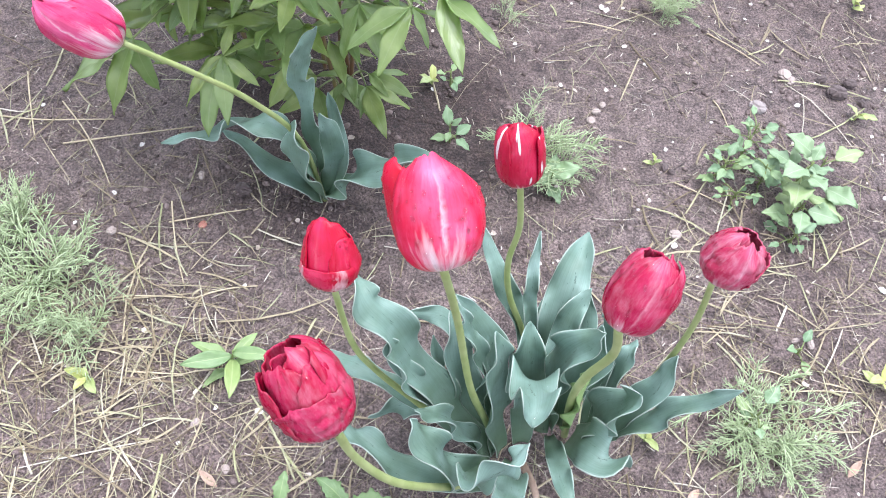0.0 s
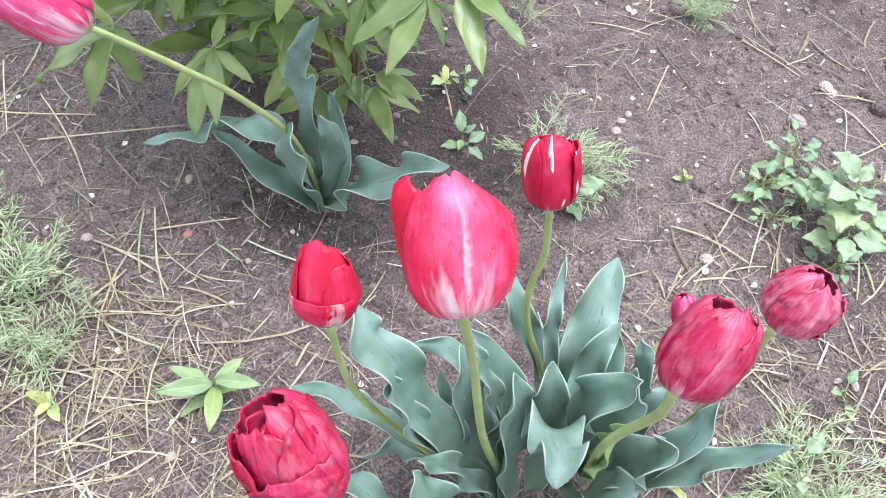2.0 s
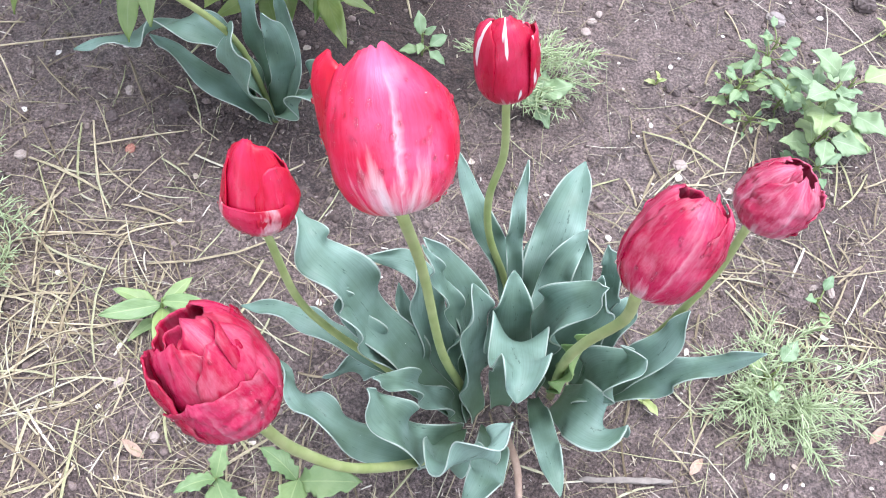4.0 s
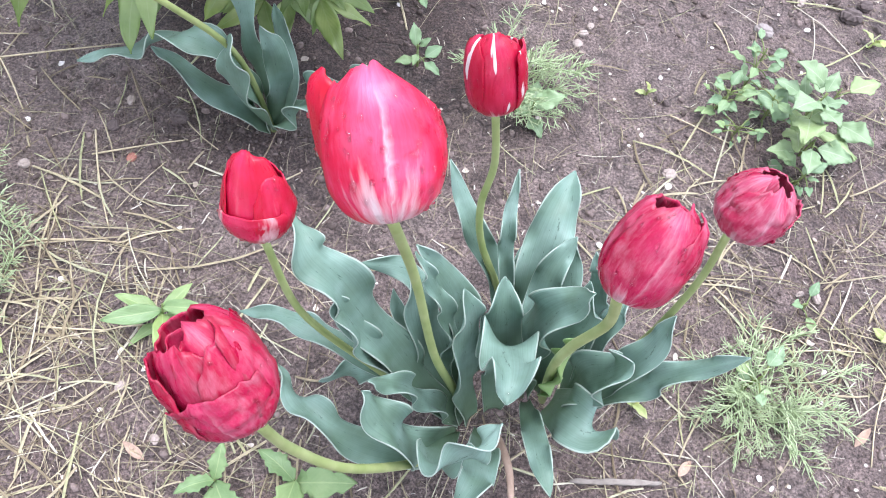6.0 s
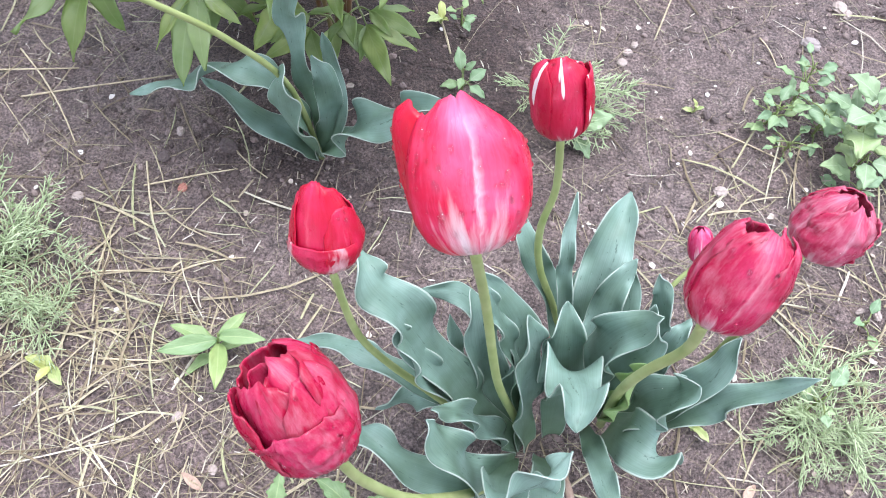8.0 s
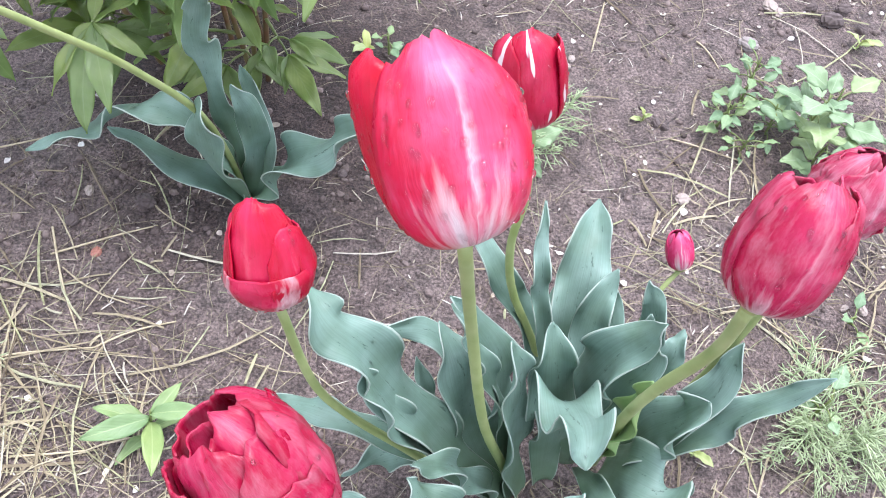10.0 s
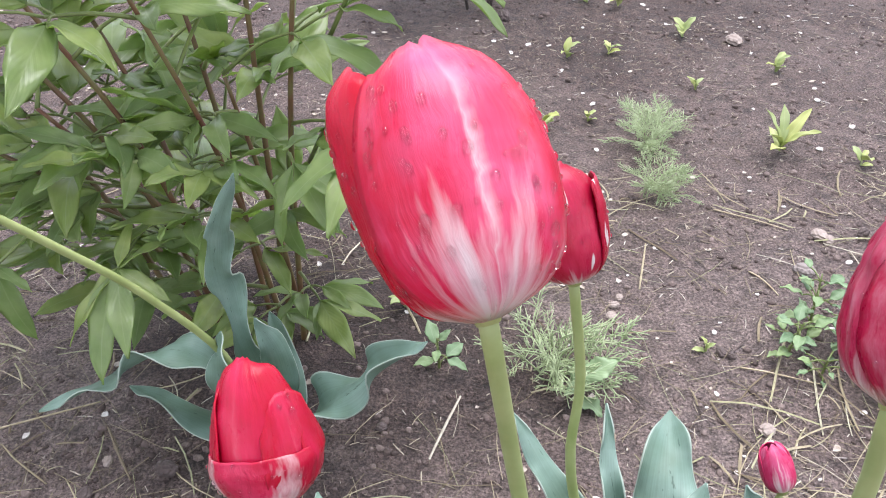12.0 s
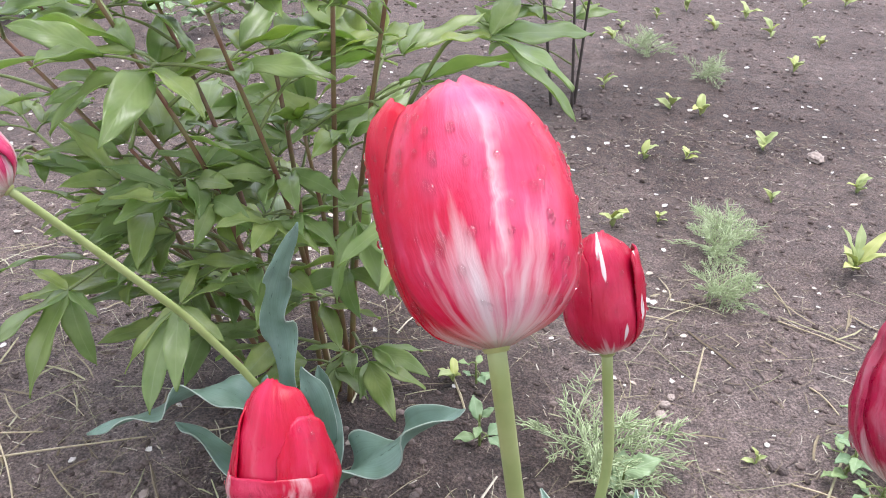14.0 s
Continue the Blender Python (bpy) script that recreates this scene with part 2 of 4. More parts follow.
    b.inputs["Specular IOR Level"].default_value = 0.34
    b.inputs["Coat Weight"].default_value = 0.1
    b.inputs["Coat Roughness"].default_value = 0.1
    bump(add, math_node(add, "ADD", fibre, math_node(add, "MULTIPLY", wash, 0.9 + faded)), 0.3, 0.0016, b)
    see_through(tree, b, col, 0.22)
    return m


def plain_wear(name, dark, light, scale=60.0, rough=0.85):
    m, tree, add, b = material(name)
    obj = add("TexCoord").outputs["Object"]
    n = add("TexNoise", Vector=obj, Scale=scale, Detail=5.0, Roughness=0.65).outputs["Fac"]
    tree.links.new(ramp(add, n, [(0.3, dark), (0.7, light)]), b.inputs["Base Color"])
    b.inputs["Roughness"].default_value = rough
    bump(add, n, 0.5, 0.003, b)
    return m


def water_material():
    """Clear beads of water."""
    m, tree, add, b = material("rain_water")
    b.inputs["Base Color"].default_value = (1, 1, 1, 1)
    b.inputs["Roughness"].default_value = 0.02
    b.inputs["IOR"].default_value = 1.33
    b.inputs["Transmission Weight"].default_value = 1.0
    return m


SOIL = soil_material()
CLOD = island_material("soil_crumb", [(0.0, (0.085, 0.063, 0.055)), (0.6, (0.165, 0.125, 0.112)), (1.0, (0.235, 0.182, 0.162))], 0.95, 420.0, 0.8)
STRAW = island_material("dry_straw", [(0.0, (0.16, 0.12, 0.075)), (0.35, (0.32, 0.265, 0.165)), (0.65, (0.47, 0.405, 0.27)), (0.85, (0.37, 0.375, 0.2)), (1.0, (0.58, 0.53, 0.43))], 0.55)
CHIP = island_material("pale_chaff", [(0.0, (0.2, 0.155, 0.11)), (0.5, (0.4, 0.335, 0.25)), (0.85, (0.52, 0.46, 0.36)), (1.0, (0.7, 0.65, 0.58))], 0.8)
BLOSSOM = island_material("faded_white_petal", [(0.0, (0.42, 0.34, 0.27)), (0.5, (0.62, 0.56, 0.5)), (1.0, (0.8, 0.77, 0.74))], 0.6)
TULIP_LEAF = tulip_leaf_material()
TULIP_STALK = stalk_material("tulip_stalk", (0.25, 0.315, 0.1), (0.37, 0.425, 0.175))
BRACT = stalk_material("young_tulip_leaf", (0.17, 0.29, 0.08), (0.27, 0.38, 0.15))
PEONY_LEAF = green_leaf_material("peony_leaf", (0.275, 0.385, 0.145), (0.475, 0.575, 0.265), (0.56, 0.64, 0.36), 0.26, 0.62, 9.0, 1.0)
PEONY_STALK = stalk_material("peony_stalk", (0.17, 0.06, 0.04), (0.17, 0.16, 0.06))
PEONY_GREEN = stalk_material("peony_leaf_stalk", (0.13, 0.17, 0.05), (0.2, 0.25, 0.08))
WEED_LEAF = green_leaf_material("mealy_weed_leaf", (0.2, 0.3, 0.14), (0.32, 0.42, 0.24), (0.44, 0.53, 0.36), 0.55, 0.12)
DULL_LEAF = green_leaf_material("bluish_weed_leaf", (0.18, 0.29, 0.14), (0.29, 0.4, 0.22), (0.36, 0.46, 0.3), 0.55, 0.2)
FRESH_LEAF = green_leaf_material("fresh_green_leaf", (0.2, 0.31, 0.125), (0.31, 0.42, 0.19), (0.52, 0.62, 0.3), 0.5, 0.25)
SEEDLING = green_leaf_material("yellow_green_seedling", (0.36, 0.43, 0.14), (0.54, 0.59, 0.29), (0.62, 0.66, 0.36), 0.45, 0.25)
FEATHER = stalk_material("feathery_green", (0.3, 0.39, 0.19), (0.46, 0.54, 0.32), 0.6)
PETAL_BIG = petal_material("flamed_red_petal", (0.64, 0.01, 0.055), (0.79, 0.12, 0.245), 0.64, 0.85, 0.14)
PETAL_RED = petal_material("scarlet_petal", (0.48, 0.002, 0.026), (0.62, 0.02, 0.08), 0.3, 0.1, 0.32)
PETAL_LIP = petal_material("white_footed_petal", (0.5, 0.003, 0.035), (0.64, 0.04, 0.11), 2.2, 0.0, 0.3, 0.0, 0.0, 4.4)
PETAL_PLAIN = petal_material("plain_red_petal", (0.54, 0.0, 0.02), (0.62, 0.006, 0.045), 0.2, 0.0)
PETAL_SCARRED = petal_material("scarred_red_petal", (0.44, 0.003, 0.032), (0.58, 0.03, 0.09), 0.22, 0.0, 0.2, 0.9)
PETAL_ROSE = petal_material("faded_crimson_petal", (0.39, 0.004, 0.045), (0.53, 0.035, 0.11), 0.3, 0.3, 0.2, 0.0, 0.4)
PETAL_PALE = petal_material("pale_crimson_petal", (0.42, 0.02, 0.07), (0.56, 0.1, 0.18), 0.4, 0.4, 0.2, 0.0, 0.7)
PETAL_DARK = petal_material("dark_crimson_petal", (0.37, 0.003, 0.035), (0.5, 0.025, 0.09), 0.2, 0.0, 0.2, 0.0, 0.35)
PETAL_PINK = petal_material("pink_striped_petal", (0.58, 0.03, 0.12), (0.72, 0.14, 0.29), 0.75, 1.0)
PISTIL = stalk_material("pistil", (0.2, 0.25, 0.08), (0.4, 0.42, 0.16))
WATER = water_material()
DARK_CLOD = plain_wear("damp_clod", (0.075, 0.056, 0.051), (0.15, 0.118, 0.11), 120.0)
STONE = plain_wear("grey_stone", (0.2, 0.17, 0.155), (0.34, 0.3, 0.28))
PALE_STONE = plain_wear("pale_stone", (0.28, 0.225, 0.195), (0.44, 0.375, 0.33))
BRICK = plain_wear("red_brick_chip", (0.3, 0.12, 0.085), (0.42, 0.2, 0.15))
DRY_STALK = plain_wear("pinkish_dry_stalk", (0.3, 0.2, 0.145), (0.45, 0.33, 0.25), 90.0)
GREY_WOOD = plain_wear("weathered_wood", (0.17, 0.148, 0.125), (0.3, 0.265, 0.23), 80.0)
STRAW_STALK = plain_wear("straw_stalk", (0.38, 0.31, 0.19), (0.58, 0.5, 0.34), 90.0, 0.55)
DARK_WOOD = plain_wear("dark_wood", (0.035, 0.028, 0.024), (0.085, 0.068, 0.058), 70.0)


# ---- shapes ----
def ground_z(x, y):
    """The lie of the soil: soft heaves and small lumps, flatter far away."""
    calm = 1.0 / (1.0 + 0.02 * (x * x + y * y))
    z = 0.007 * noise.noise((x * 4.0, y * 4.0, 1.7)) + 0.0035 * noise.noise((x * 15.0, y * 15.0, 5.1))
    z += 0.0022 * noise.noise((x * 48.0, y * 48.0, 2.2))
    return z * calm


def spline(points, n):
    """n places along a smooth line through the points (Catmull-Rom)."""
    p = [np.array(q, float) for q in points]
    p = [2 * p[0] - p[1], *p, 2 * p[-1] - p[-2]]
    out = []
    for k in range(n):
        s = k / (n - 1) * (len(p) - 3)
        i = min(int(s), len(p) - 4)
        f = s - i
        a, b, c, d = p[i:i + 4]
        out.append(0.5 * ((2 * b) + (c - a) * f + (2 * a - 5 * b + 4 * c - d) * f * f + (3 * b - a - 3 * c + d) * f ** 3))
    return np.array(out)


def unit(a):
    return a / np.maximum(np.linalg.norm(a, axis=-1, keepdims=True), 1e-9)


def mesh_of(name, verts, faces, mat, uv=None, smooth=True):
    me = bpy.data.meshes.new(name)
    me.from_pydata([tuple(map(float, v)) for v in verts], [], faces)
    if uv is not None:
        layer = me.uv_layers.new(name="UVMap")
        loops = np.zeros(len(me.loops), dtype=np.int32)
        me.loops.foreach_get("vertex_index", loops)
        layer.data.foreach_set("uv", np.asarray(uv, float)[loops].ravel())
    if smooth:
        me.polygons.foreach_set("use_smooth", [True] * len(me.polygons))
    me.materials.append(mat)
    me.update()
    return me


def sheet_data(grid, thick):
    """A thin closed body round a grid of places: rows run along it, columns across."""
    n, m, _ = grid.shape
    normal = unit(np.cross(np.gradient(grid, axis=1), np.gradient(grid, axis=0)))
    top, low = grid + normal * thick / 2, grid - normal * thick / 2
    verts = np.concatenate([top.reshape(-1, 3), low.reshape(-1, 3)])
    k, faces = n * m, []
    for i in range(n - 1):
        for j in range(m - 1):
            a, b, c, d = i * m + j, i * m + j + 1, (i + 1) * m + j + 1, (i + 1) * m + j
            faces += [(a, b, c, d), (k + d, k + c, k + b, k + a)]
    ring = [j for j in range(m)] + [i * m + m - 1 for i in range(1, n)] + [(n - 1) * m + j for j in range(m - 2, -1, -1)] + [i * m for i in range(n - 2, 0, -1)]
    for a, b in zip(ring, ring[1:] + ring[:1]):
        faces.append((b, a, k + a, k + b))
    u, v = np.meshgrid(np.linspace(0, 1, m), np.linspace(0, 1, n))
    uv = np.stack([u, v], -1).reshape(-1, 2)
    return verts, faces, np.concatenate([uv, uv])


def sheet(name, grid, thick, mat):
    verts, faces, uv = sheet_data(grid, thick)
    return mesh_of(name, verts, faces, mat, uv)


def tube_data(points, radii, sides=8):
    """A closed round body along a line."""
    points = np.asarray(points, float)
    along = unit(np.gradient(points, axis=0))
    side = unit(np.cross(along, np.array((0.31, 0.2, 0.93)) if abs(along[0][2]) < 0.9 else np.array((0.0, 1.0, 0.1))))
    other = np.cross(along, side)
    turn = np.linspace(0, 2 * math.pi, sides, endpoint=False)
    verts = [p + r * (math.cos(a) * s + math.sin(a) * o) for p, r, s, o in zip(points, radii, side, other) for a in turn]
    faces, n = [], len(points)
    for i in range(n - 1):
        for j in range(sides):
            q = (j + 1) % sides
            faces.append((i * sides + j, i * sides + q, (i + 1) * sides + q, (i + 1) * sides + j))
    faces += [tuple(range(sides - 1, -1, -1)), tuple((n - 1) * sides + j for j in range(sides))]
    return verts, faces


def tube(name, points, radii, mat, sides=8):
    return mesh_of(name, *tube_data(points, radii, sides), mat)


def under(name, me, parent, label=""):
    """A mesh as a part of a thing, built in world places while the parent stands unturned."""
    ob = new(name, me)
    ob.parent = parent
    ob.matrix_parent_inverse = Matrix.Translation(-parent.location)
    return tagged(ob, label)


def thing(name, place, label, category, group=""):
    ob = new(name)
    ob.empty_display_size = 0.02
    ob.location = place
    return tagged(ob, label, category, group)


def merged(pieces):
    """Several (verts, faces) as one."""
    verts, faces = [], []
    for v, f in pieces:
        k = len(verts)
        verts.extend(v)
        faces.extend(tuple(i + k for i in q) for q in f)
    return verts, faces


def lump(rng, r, flat=0.7, rough=0.25):
    """A small uneven stone or crumb of 20 faces."""
    g = (1 + 5 ** 0.5) / 2
    base = np.array([(-1, g, 0), (1, g, 0), (-1, -g, 0), (1, -g, 0), (0, -1, g), (0, 1, g), (0, -1, -g), (0, 1, -g), (g, 0, -1), (g, 0, 1), (-g, 0, -1), (-g, 0, 1)]) / 1.9
    faces = [(0, 11, 5), (0, 5, 1), (0, 1, 7), (0, 7, 10), (0, 10, 11), (1, 5, 9), (5, 11, 4), (11, 10, 2), (10, 7, 6), (7, 1, 8), (3, 9, 4), (3, 4, 2), (3, 2, 6), (3, 6, 8), (3, 8, 9), (4, 9, 5), (2, 4, 11), (6, 2, 10), (8, 6, 7), (9, 8, 1)]
    v = base * (1 + rng.uniform(-rough, rough, (12, 1))) * r * np.array((1, rng.uniform(0.6, 1.0), flat))
    a = rng.uniform(0, 6.28)
    c, s = math.cos(a), math.sin(a)
    return v @ np.array(((c, s, 0), (-s, c, 0), (0, 0, 1))), faces


# ---- ground ----
def build_ground():
    k = np.linspace(-1, 1, 361)
    xs = 0.05 + 0.9 * k + 900 * k ** 11 * np.abs(k) ** 6
    ys = 0.8 + 1.1 * k + 900 * k ** 11 * np.abs(k) ** 6
    verts = [(x, y, ground_z(x, y)) for y in ys for x in xs]
    n = len(xs)
    faces = [(j * n + i, j * n + i + 1, (j + 1) * n + i + 1, (j + 1) * n + i) for j in range(n - 1) for i in range(n - 1)]
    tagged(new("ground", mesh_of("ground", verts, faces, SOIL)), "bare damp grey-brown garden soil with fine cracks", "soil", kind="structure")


build_ground()


# ---- plants: tulips ----
def tulip_leaf(plant, points, width, wave=0.004, cup=0.4, twist=0.0):
    """A strap leaf with a pale wavy margin; its upper side faces the plant's middle and the sky."""
    n, m = 46, 15
    rng = np.random.default_rng(int(abs(points[-1][0] * 9173 + points[-1][1] * 5171) * 1000) % 99991)
    line = spline(points, n)
    along = unit(np.gradient(line, axis=0))
    mid = np.array((plant.location.x, plant.location.y, 0.0))
    inward = unit(np.array([(mid - line[-1])[0], (mid - line[-1])[1], 0.0])) * 0.8 + np.array((0, 0, 0.7))
    side = unit(np.cross(along, inward))
    up = unit(np.cross(side, along))
    up = up * np.sign(up @ inward)[:, None]
    a = radians(twist)
    side, up = side * math.cos(a) + up * math.sin(a), up * math.cos(a) - side * math.sin(a)
    grid = np.zeros((n, m, 3))
    phase = rng.uniform(0, 6.28, 2)
    length = np.linalg.norm(np.diff(line, axis=0), axis=1).sum()
    waves = length / (0.055 + 0.9 * width)
    o = rng.uniform(0, 60, 2)
    for i in range(n):
        s = i / (n - 1)
        w = 0.5 + 0.5 * math.sin(min(s / 0.42, 1.0) * math.pi / 2) if s < 0.42 else max(1 - ((s - 0.42) / 0.58) ** 2.5, 0.0) ** 0.85
        w = max(w * width / 2, 0.0006)
        bend = cup * (1.2 - 0.6 * s)
        for j in range(m):
            u = 2 * j / (m - 1) - 1
            ang = u * bend
            across = math.sin(ang) / bend * w
            rise = (1 - math.cos(ang)) / bend * w
            k = 0 if u < 0 else 1
            swell = 1.15 * math.sin(waves * 6.28 * s + phase[k] + 2.2 * noise.noise((waves * s * 0.6, o[k], 0.5))) + 0.5 * noise.noise((waves * s * 2.0 + phase[k], o[k], 3.0))
            ruffle = (0.0015 + 1.6 * wave) * abs(u) ** 2.2 * swell * min(1, 4 * s) * min(1, 5 * (1 - s) + 0.15)
            ruffle = 0.8 * w * math.tanh(ruffle / (0.8 * w))
            grid[i, j] = line[i] + side[i] * across + up[i] * (rise + ruffle)
    leaf = under("leaf", sheet("tulip_leaf", grid, 0.0011, TULIP_LEAF), plant)
    if width > 0.032:
        tagged(under("rain_water", mesh_of("rain_water", *droplets(rng, [grid], 9, 0.0014), WATER), leaf), "clear rain drops on the leaf", kind="stuff")
    return leaf


def stem(plant, points, r0=0.0029, r1=0.0038, mat=None, name="stem"):
    line = spline(points, 22)
    return under(name, tube("tulip_stem", line, np.linspace(r0, r1, 22), mat or TULIP_STALK, 10), plant)


def smooth_curve(stops, values):
    """A rounded curve through stops, read back by its share from 0 to 1."""
    t = np.linspace(0, 1, 121)
    y = np.interp(t, stops, values)
    k = np.hanning(13)
    y = np.convolve(np.pad(y, 6, mode="edge"), k / k.sum(), mode="valid")
    return lambda q: float(np.interp(q, t, y))


BELLY = smooth_curve([0, 0.03, 0.08, 0.17, 0.32, 0.5, 0.66, 0.8, 0.91, 1.0], [0.1, 0.44, 0.67, 0.87, 0.99, 1.0, 0.95, 0.83, 0.64, 0.24])
BREADTH = smooth_curve([0, 0.1, 0.3, 0.55, 0.8, 1.0], [0.5, 0.76, 0.95, 1.0, 1.0, 0.96])


def petal_grid(rng, height, radius, turn, tall=1.0, lay=1.0, half=(62, 62), drop=(0.3, 0.3), bow=2.0, rim=0.0, curl=0.0, ruffle=0.05, crumple=0.0, jag=0.03, tuck=0.0, taper=0.0):
    """One petal of a cup that stands on the origin. half: how far it reaches round the cup to either side in degrees; drop: how much
    lower its two shoulders are than its tip; rim: how far the mouth stands open (0: closed); curl: how far the edge bends out;
    tuck: how far its one side slips in behind its neighbour; taper: how much the cup narrows upwards."""
    n, m = 26, 23
    grid = np.zeros((n, m, 3))
    o = rng.uniform(0, 50, 3)
    for i in range(n):
        v = i / (n - 1)
        for j in range(m):
            u = 2 * j / (m - 1) - 1
            edge = 0.7 * noise.noise((u * 3.0 + o[1], o[0], 2.0)) + 0.5 * noise.noise((u * 9.0 + o[2], o[1], 0.0)) + 0.3 * noise.noise((u * 24.0, o[2], o[0]))
            top = tall * (1 - drop[u > 0] * abs(u) ** bow) + jag * edge
            f = v * top
            w = min(max(f, 0.0), 1.0)
            r = radius * lay * (BELLY(w) + rim * w ** 3) + curl * radius * v ** 6
            soft = noise.noise((u * 1.5 + o[0], v * 2.0 + o[1], o[2]))
            fine = noise.noise((u * 4.5 + o[2], v * 4.0 + o[0], o[1]))
            r += radius * (0.045 * soft + 0.02 * u * u + ruffle * (0.5 * soft + 0.7 * fine) * v ** 1.5)
            r += crumple * radius * (noise.noise((u * 6 + o[1], v * 7 + o[2], 3.0)) + 0.5 * noise.noise((u * 15, v * 11 + o[1], o[0]))) * min(1, 2 * v)
            r *= (1 - tuck * max(u + 0.2, 0.0) ** 1.5 * w) * (1 - taper * max(w - 0.3, 0.0))
            r -= 0.02 * radius * math.exp(-(u / 0.12) ** 2) * min(1, v * 3)
            a = turn + u * radians(half[u > 0]) * BREADTH(v) * (1 + 0.06 * soft)
            grid[i, j] = (r * math.cos(a), r * math.sin(a), height * f)
    return grid


def droplets(rng, grids, count, size, middle=None):
    """Rain drops lying on the outside of petals round a middle, or on top of leaves."""
    pieces = []
    for _ in range(count):
        g = grids[rng.integers(len(grids))]
        i, j = rng.integers(3, g.shape[0] - 2), rng.integers(2, g.shape[1] - 2)
        fi, fj = rng.uniform(0, 1, 2)
        p = g[i, j] * (1 - fi) * (1 - fj) + g[i + 1, j] * fi * (1 - fj) + g[i, j + 1] * (1 - fi) * fj + g[i + 1, j + 1] * fi * fj
        t1 = unit(g[i + 1, j] - g[i, j])
        t2 = unit(g[i, j + 1] - g[i, j])
        nn = unit(np.cross(t2, t1))
        if nn @ (p - middle if middle is not None else np.array((0.0, 0.0, 1.0))) < 0:
            nn = -nn
        t2 = np.cross(nn, t1)
        r = size * rng.uniform(0.4, 1.0)
        long = rng.uniform(1.0, 1.35)
        verts = [p + nn * (r * 0.95 + 0.0004)]
        rings = ((0.5, 0.84), (0.85, 0.55), (1.0, 0.22), (0.93, -0.06), (0.8, -0.3))
        for rad, h in rings:
            for q in range(10):
                a = q * math.pi / 5
                verts.append(p + (t1 * math.cos(a) * long + t2 * math.sin(a)) * r * rad + nn * (r * h + 0.0004))
        faces = [(0, 1 + q, 1 + (q + 1) % 10) for q in range(10)]
        for ring in range(len(rings) - 1):
            for q in range(10):
                a, b = 1 + ring * 10 + q, 1 + ring * 10 + (q + 1) % 10
                faces.append((a, a + 10, b + 10, b))
        faces.append(tuple(len(verts) - 10 + q for q in range(9, -1, -1)))
        pieces.append((verts, faces))
    return merged(pieces)


CUP = [dict(turn=t, tall=1.0 - 0.02 * (k % 3), lay=1.02 if k < 3 else 0.92) for k, t in enumerate((0, 120, 240, 60, 180, 300))]


def tulip_flower(plant, base, tip, width, mat, seed, facing=-90.0, drops=20, label="", petals=CUP, front=None, **common):
    """A flower head: pistil, petals turned from the facing side, rain drops on the outer ones."""
    rng = np.random.default_rng(seed)
    base, tip = Vector(base), Vector(tip)
    axis = tip - base
    height = axis.length
    m = Matrix.Translation(base) @ axis.to_track_quat("Z", "Y").to_matrix().to_4x4()
    ahead = m.to_3x3().inverted() @ Vector((math.cos(radians(facing)), math.sin(radians(facing)), 0.0))
    start = math.atan2(ahead.y, ahead.x)
    mm = np.array(m)

    def put(g):
        return g @ mm[:3, :3].T + mm[:3, 3]

    core = [(0, 0, -0.002), (0, 0, 0.004), (0, 0, height * 0.2), (0, 0, height * 0.38), (0, 0, height * 0.42)]
    head = under("flower_head", tube("flower_head", put(np.array(core)), [0.0038, 0.0062, 0.0045, 0.005, 0.002], PISTIL, 8), plant, label)
    grids = []
    for k, p in enumerate(petals):
        shape = {**common, **p}
        turn = shape.pop("turn")
        g = put(petal_grid(rng, height, width / 2, start + radians(turn), **shape))
        under("petal", sheet("petal", g, 0.0009, front if front and k == 0 else mat), head)
        if abs((turn + 180) % 360 - 180) < 100 and p.get("lay", 1.0) >= 0.98:
            grids += [g] * (2 if k == 0 else 1)
    if drops:
        tagged(under("rain_water", mesh_of("rain_water", *droplets(rng, grids, drops, 0.0013 + 0.0004 * (width > 0.055), np.array(base.lerp(tip, 0.4))), WATER), head), "clear rain drops on the petals", kind="stuff")
    return head


plant = thing("tulip_clump", (0.16, 0.44, 0.0), "clump of red tulips with wavy blue-green leaves in bare soil", "tulip")
tulip_leaf(plant, [(0.142, 0.425, 0.02), (0.09, 0.435, 0.1), (0.052, 0.45, 0.165), (0.016, 0.46, 0.24), (-0.01, 0.471, 0.27), (-0.027, 0.501, 0.275)], 0.045, .007, .35, 0)
tulip_leaf(plant, [(0.129, 0.425, 0.02), (0.06, 0.447, 0.08), (-0.001, 0.458, 0.12), (-0.04, 0.47, 0.12), (-0.084, 0.477, 0.1)], 0.025, .003, .5, 0)
tulip_leaf(plant, [(0.132, 0.425, 0.02), (0.065, 0.435, 0.12), (0.038, 0.437, 0.18), (0.021, 0.444, 0.22), (0.013, 0.453, 0.235)], 0.03, .004, .8, 0)
tulip_leaf(plant, [(0.136, 0.425, 0.02), (0.083, 0.445, 0.07), (0.037, 0.45, 0.06), (-0.004, 0.44, 0.03)], 0.035, .003, .3, 0)
tulip_leaf(plant, [(0.139, 0.404, 0.03), (0.098, 0.369, 0.11), (0.07, 0.373, 0.17), (0.046, 0.387, 0.205)], 0.041, .008, .3, 20)
tulip_leaf(plant, [(0.138, 0.421, 0.02), (0.107, 0.417, 0.09), (0.077, 0.408, 0.16), (0.049, 0.397, 0.2)], 0.025, .008, .5, 0)
tulip_leaf(plant, [(0.136, 0.386, 0.02), (0.082, 0.371, 0.07), (0.029, 0.375, 0.1), (-0.01, 0.395, 0.11), (-0.039, 0.43, 0.1)], 0.035, .006, .5, 0)
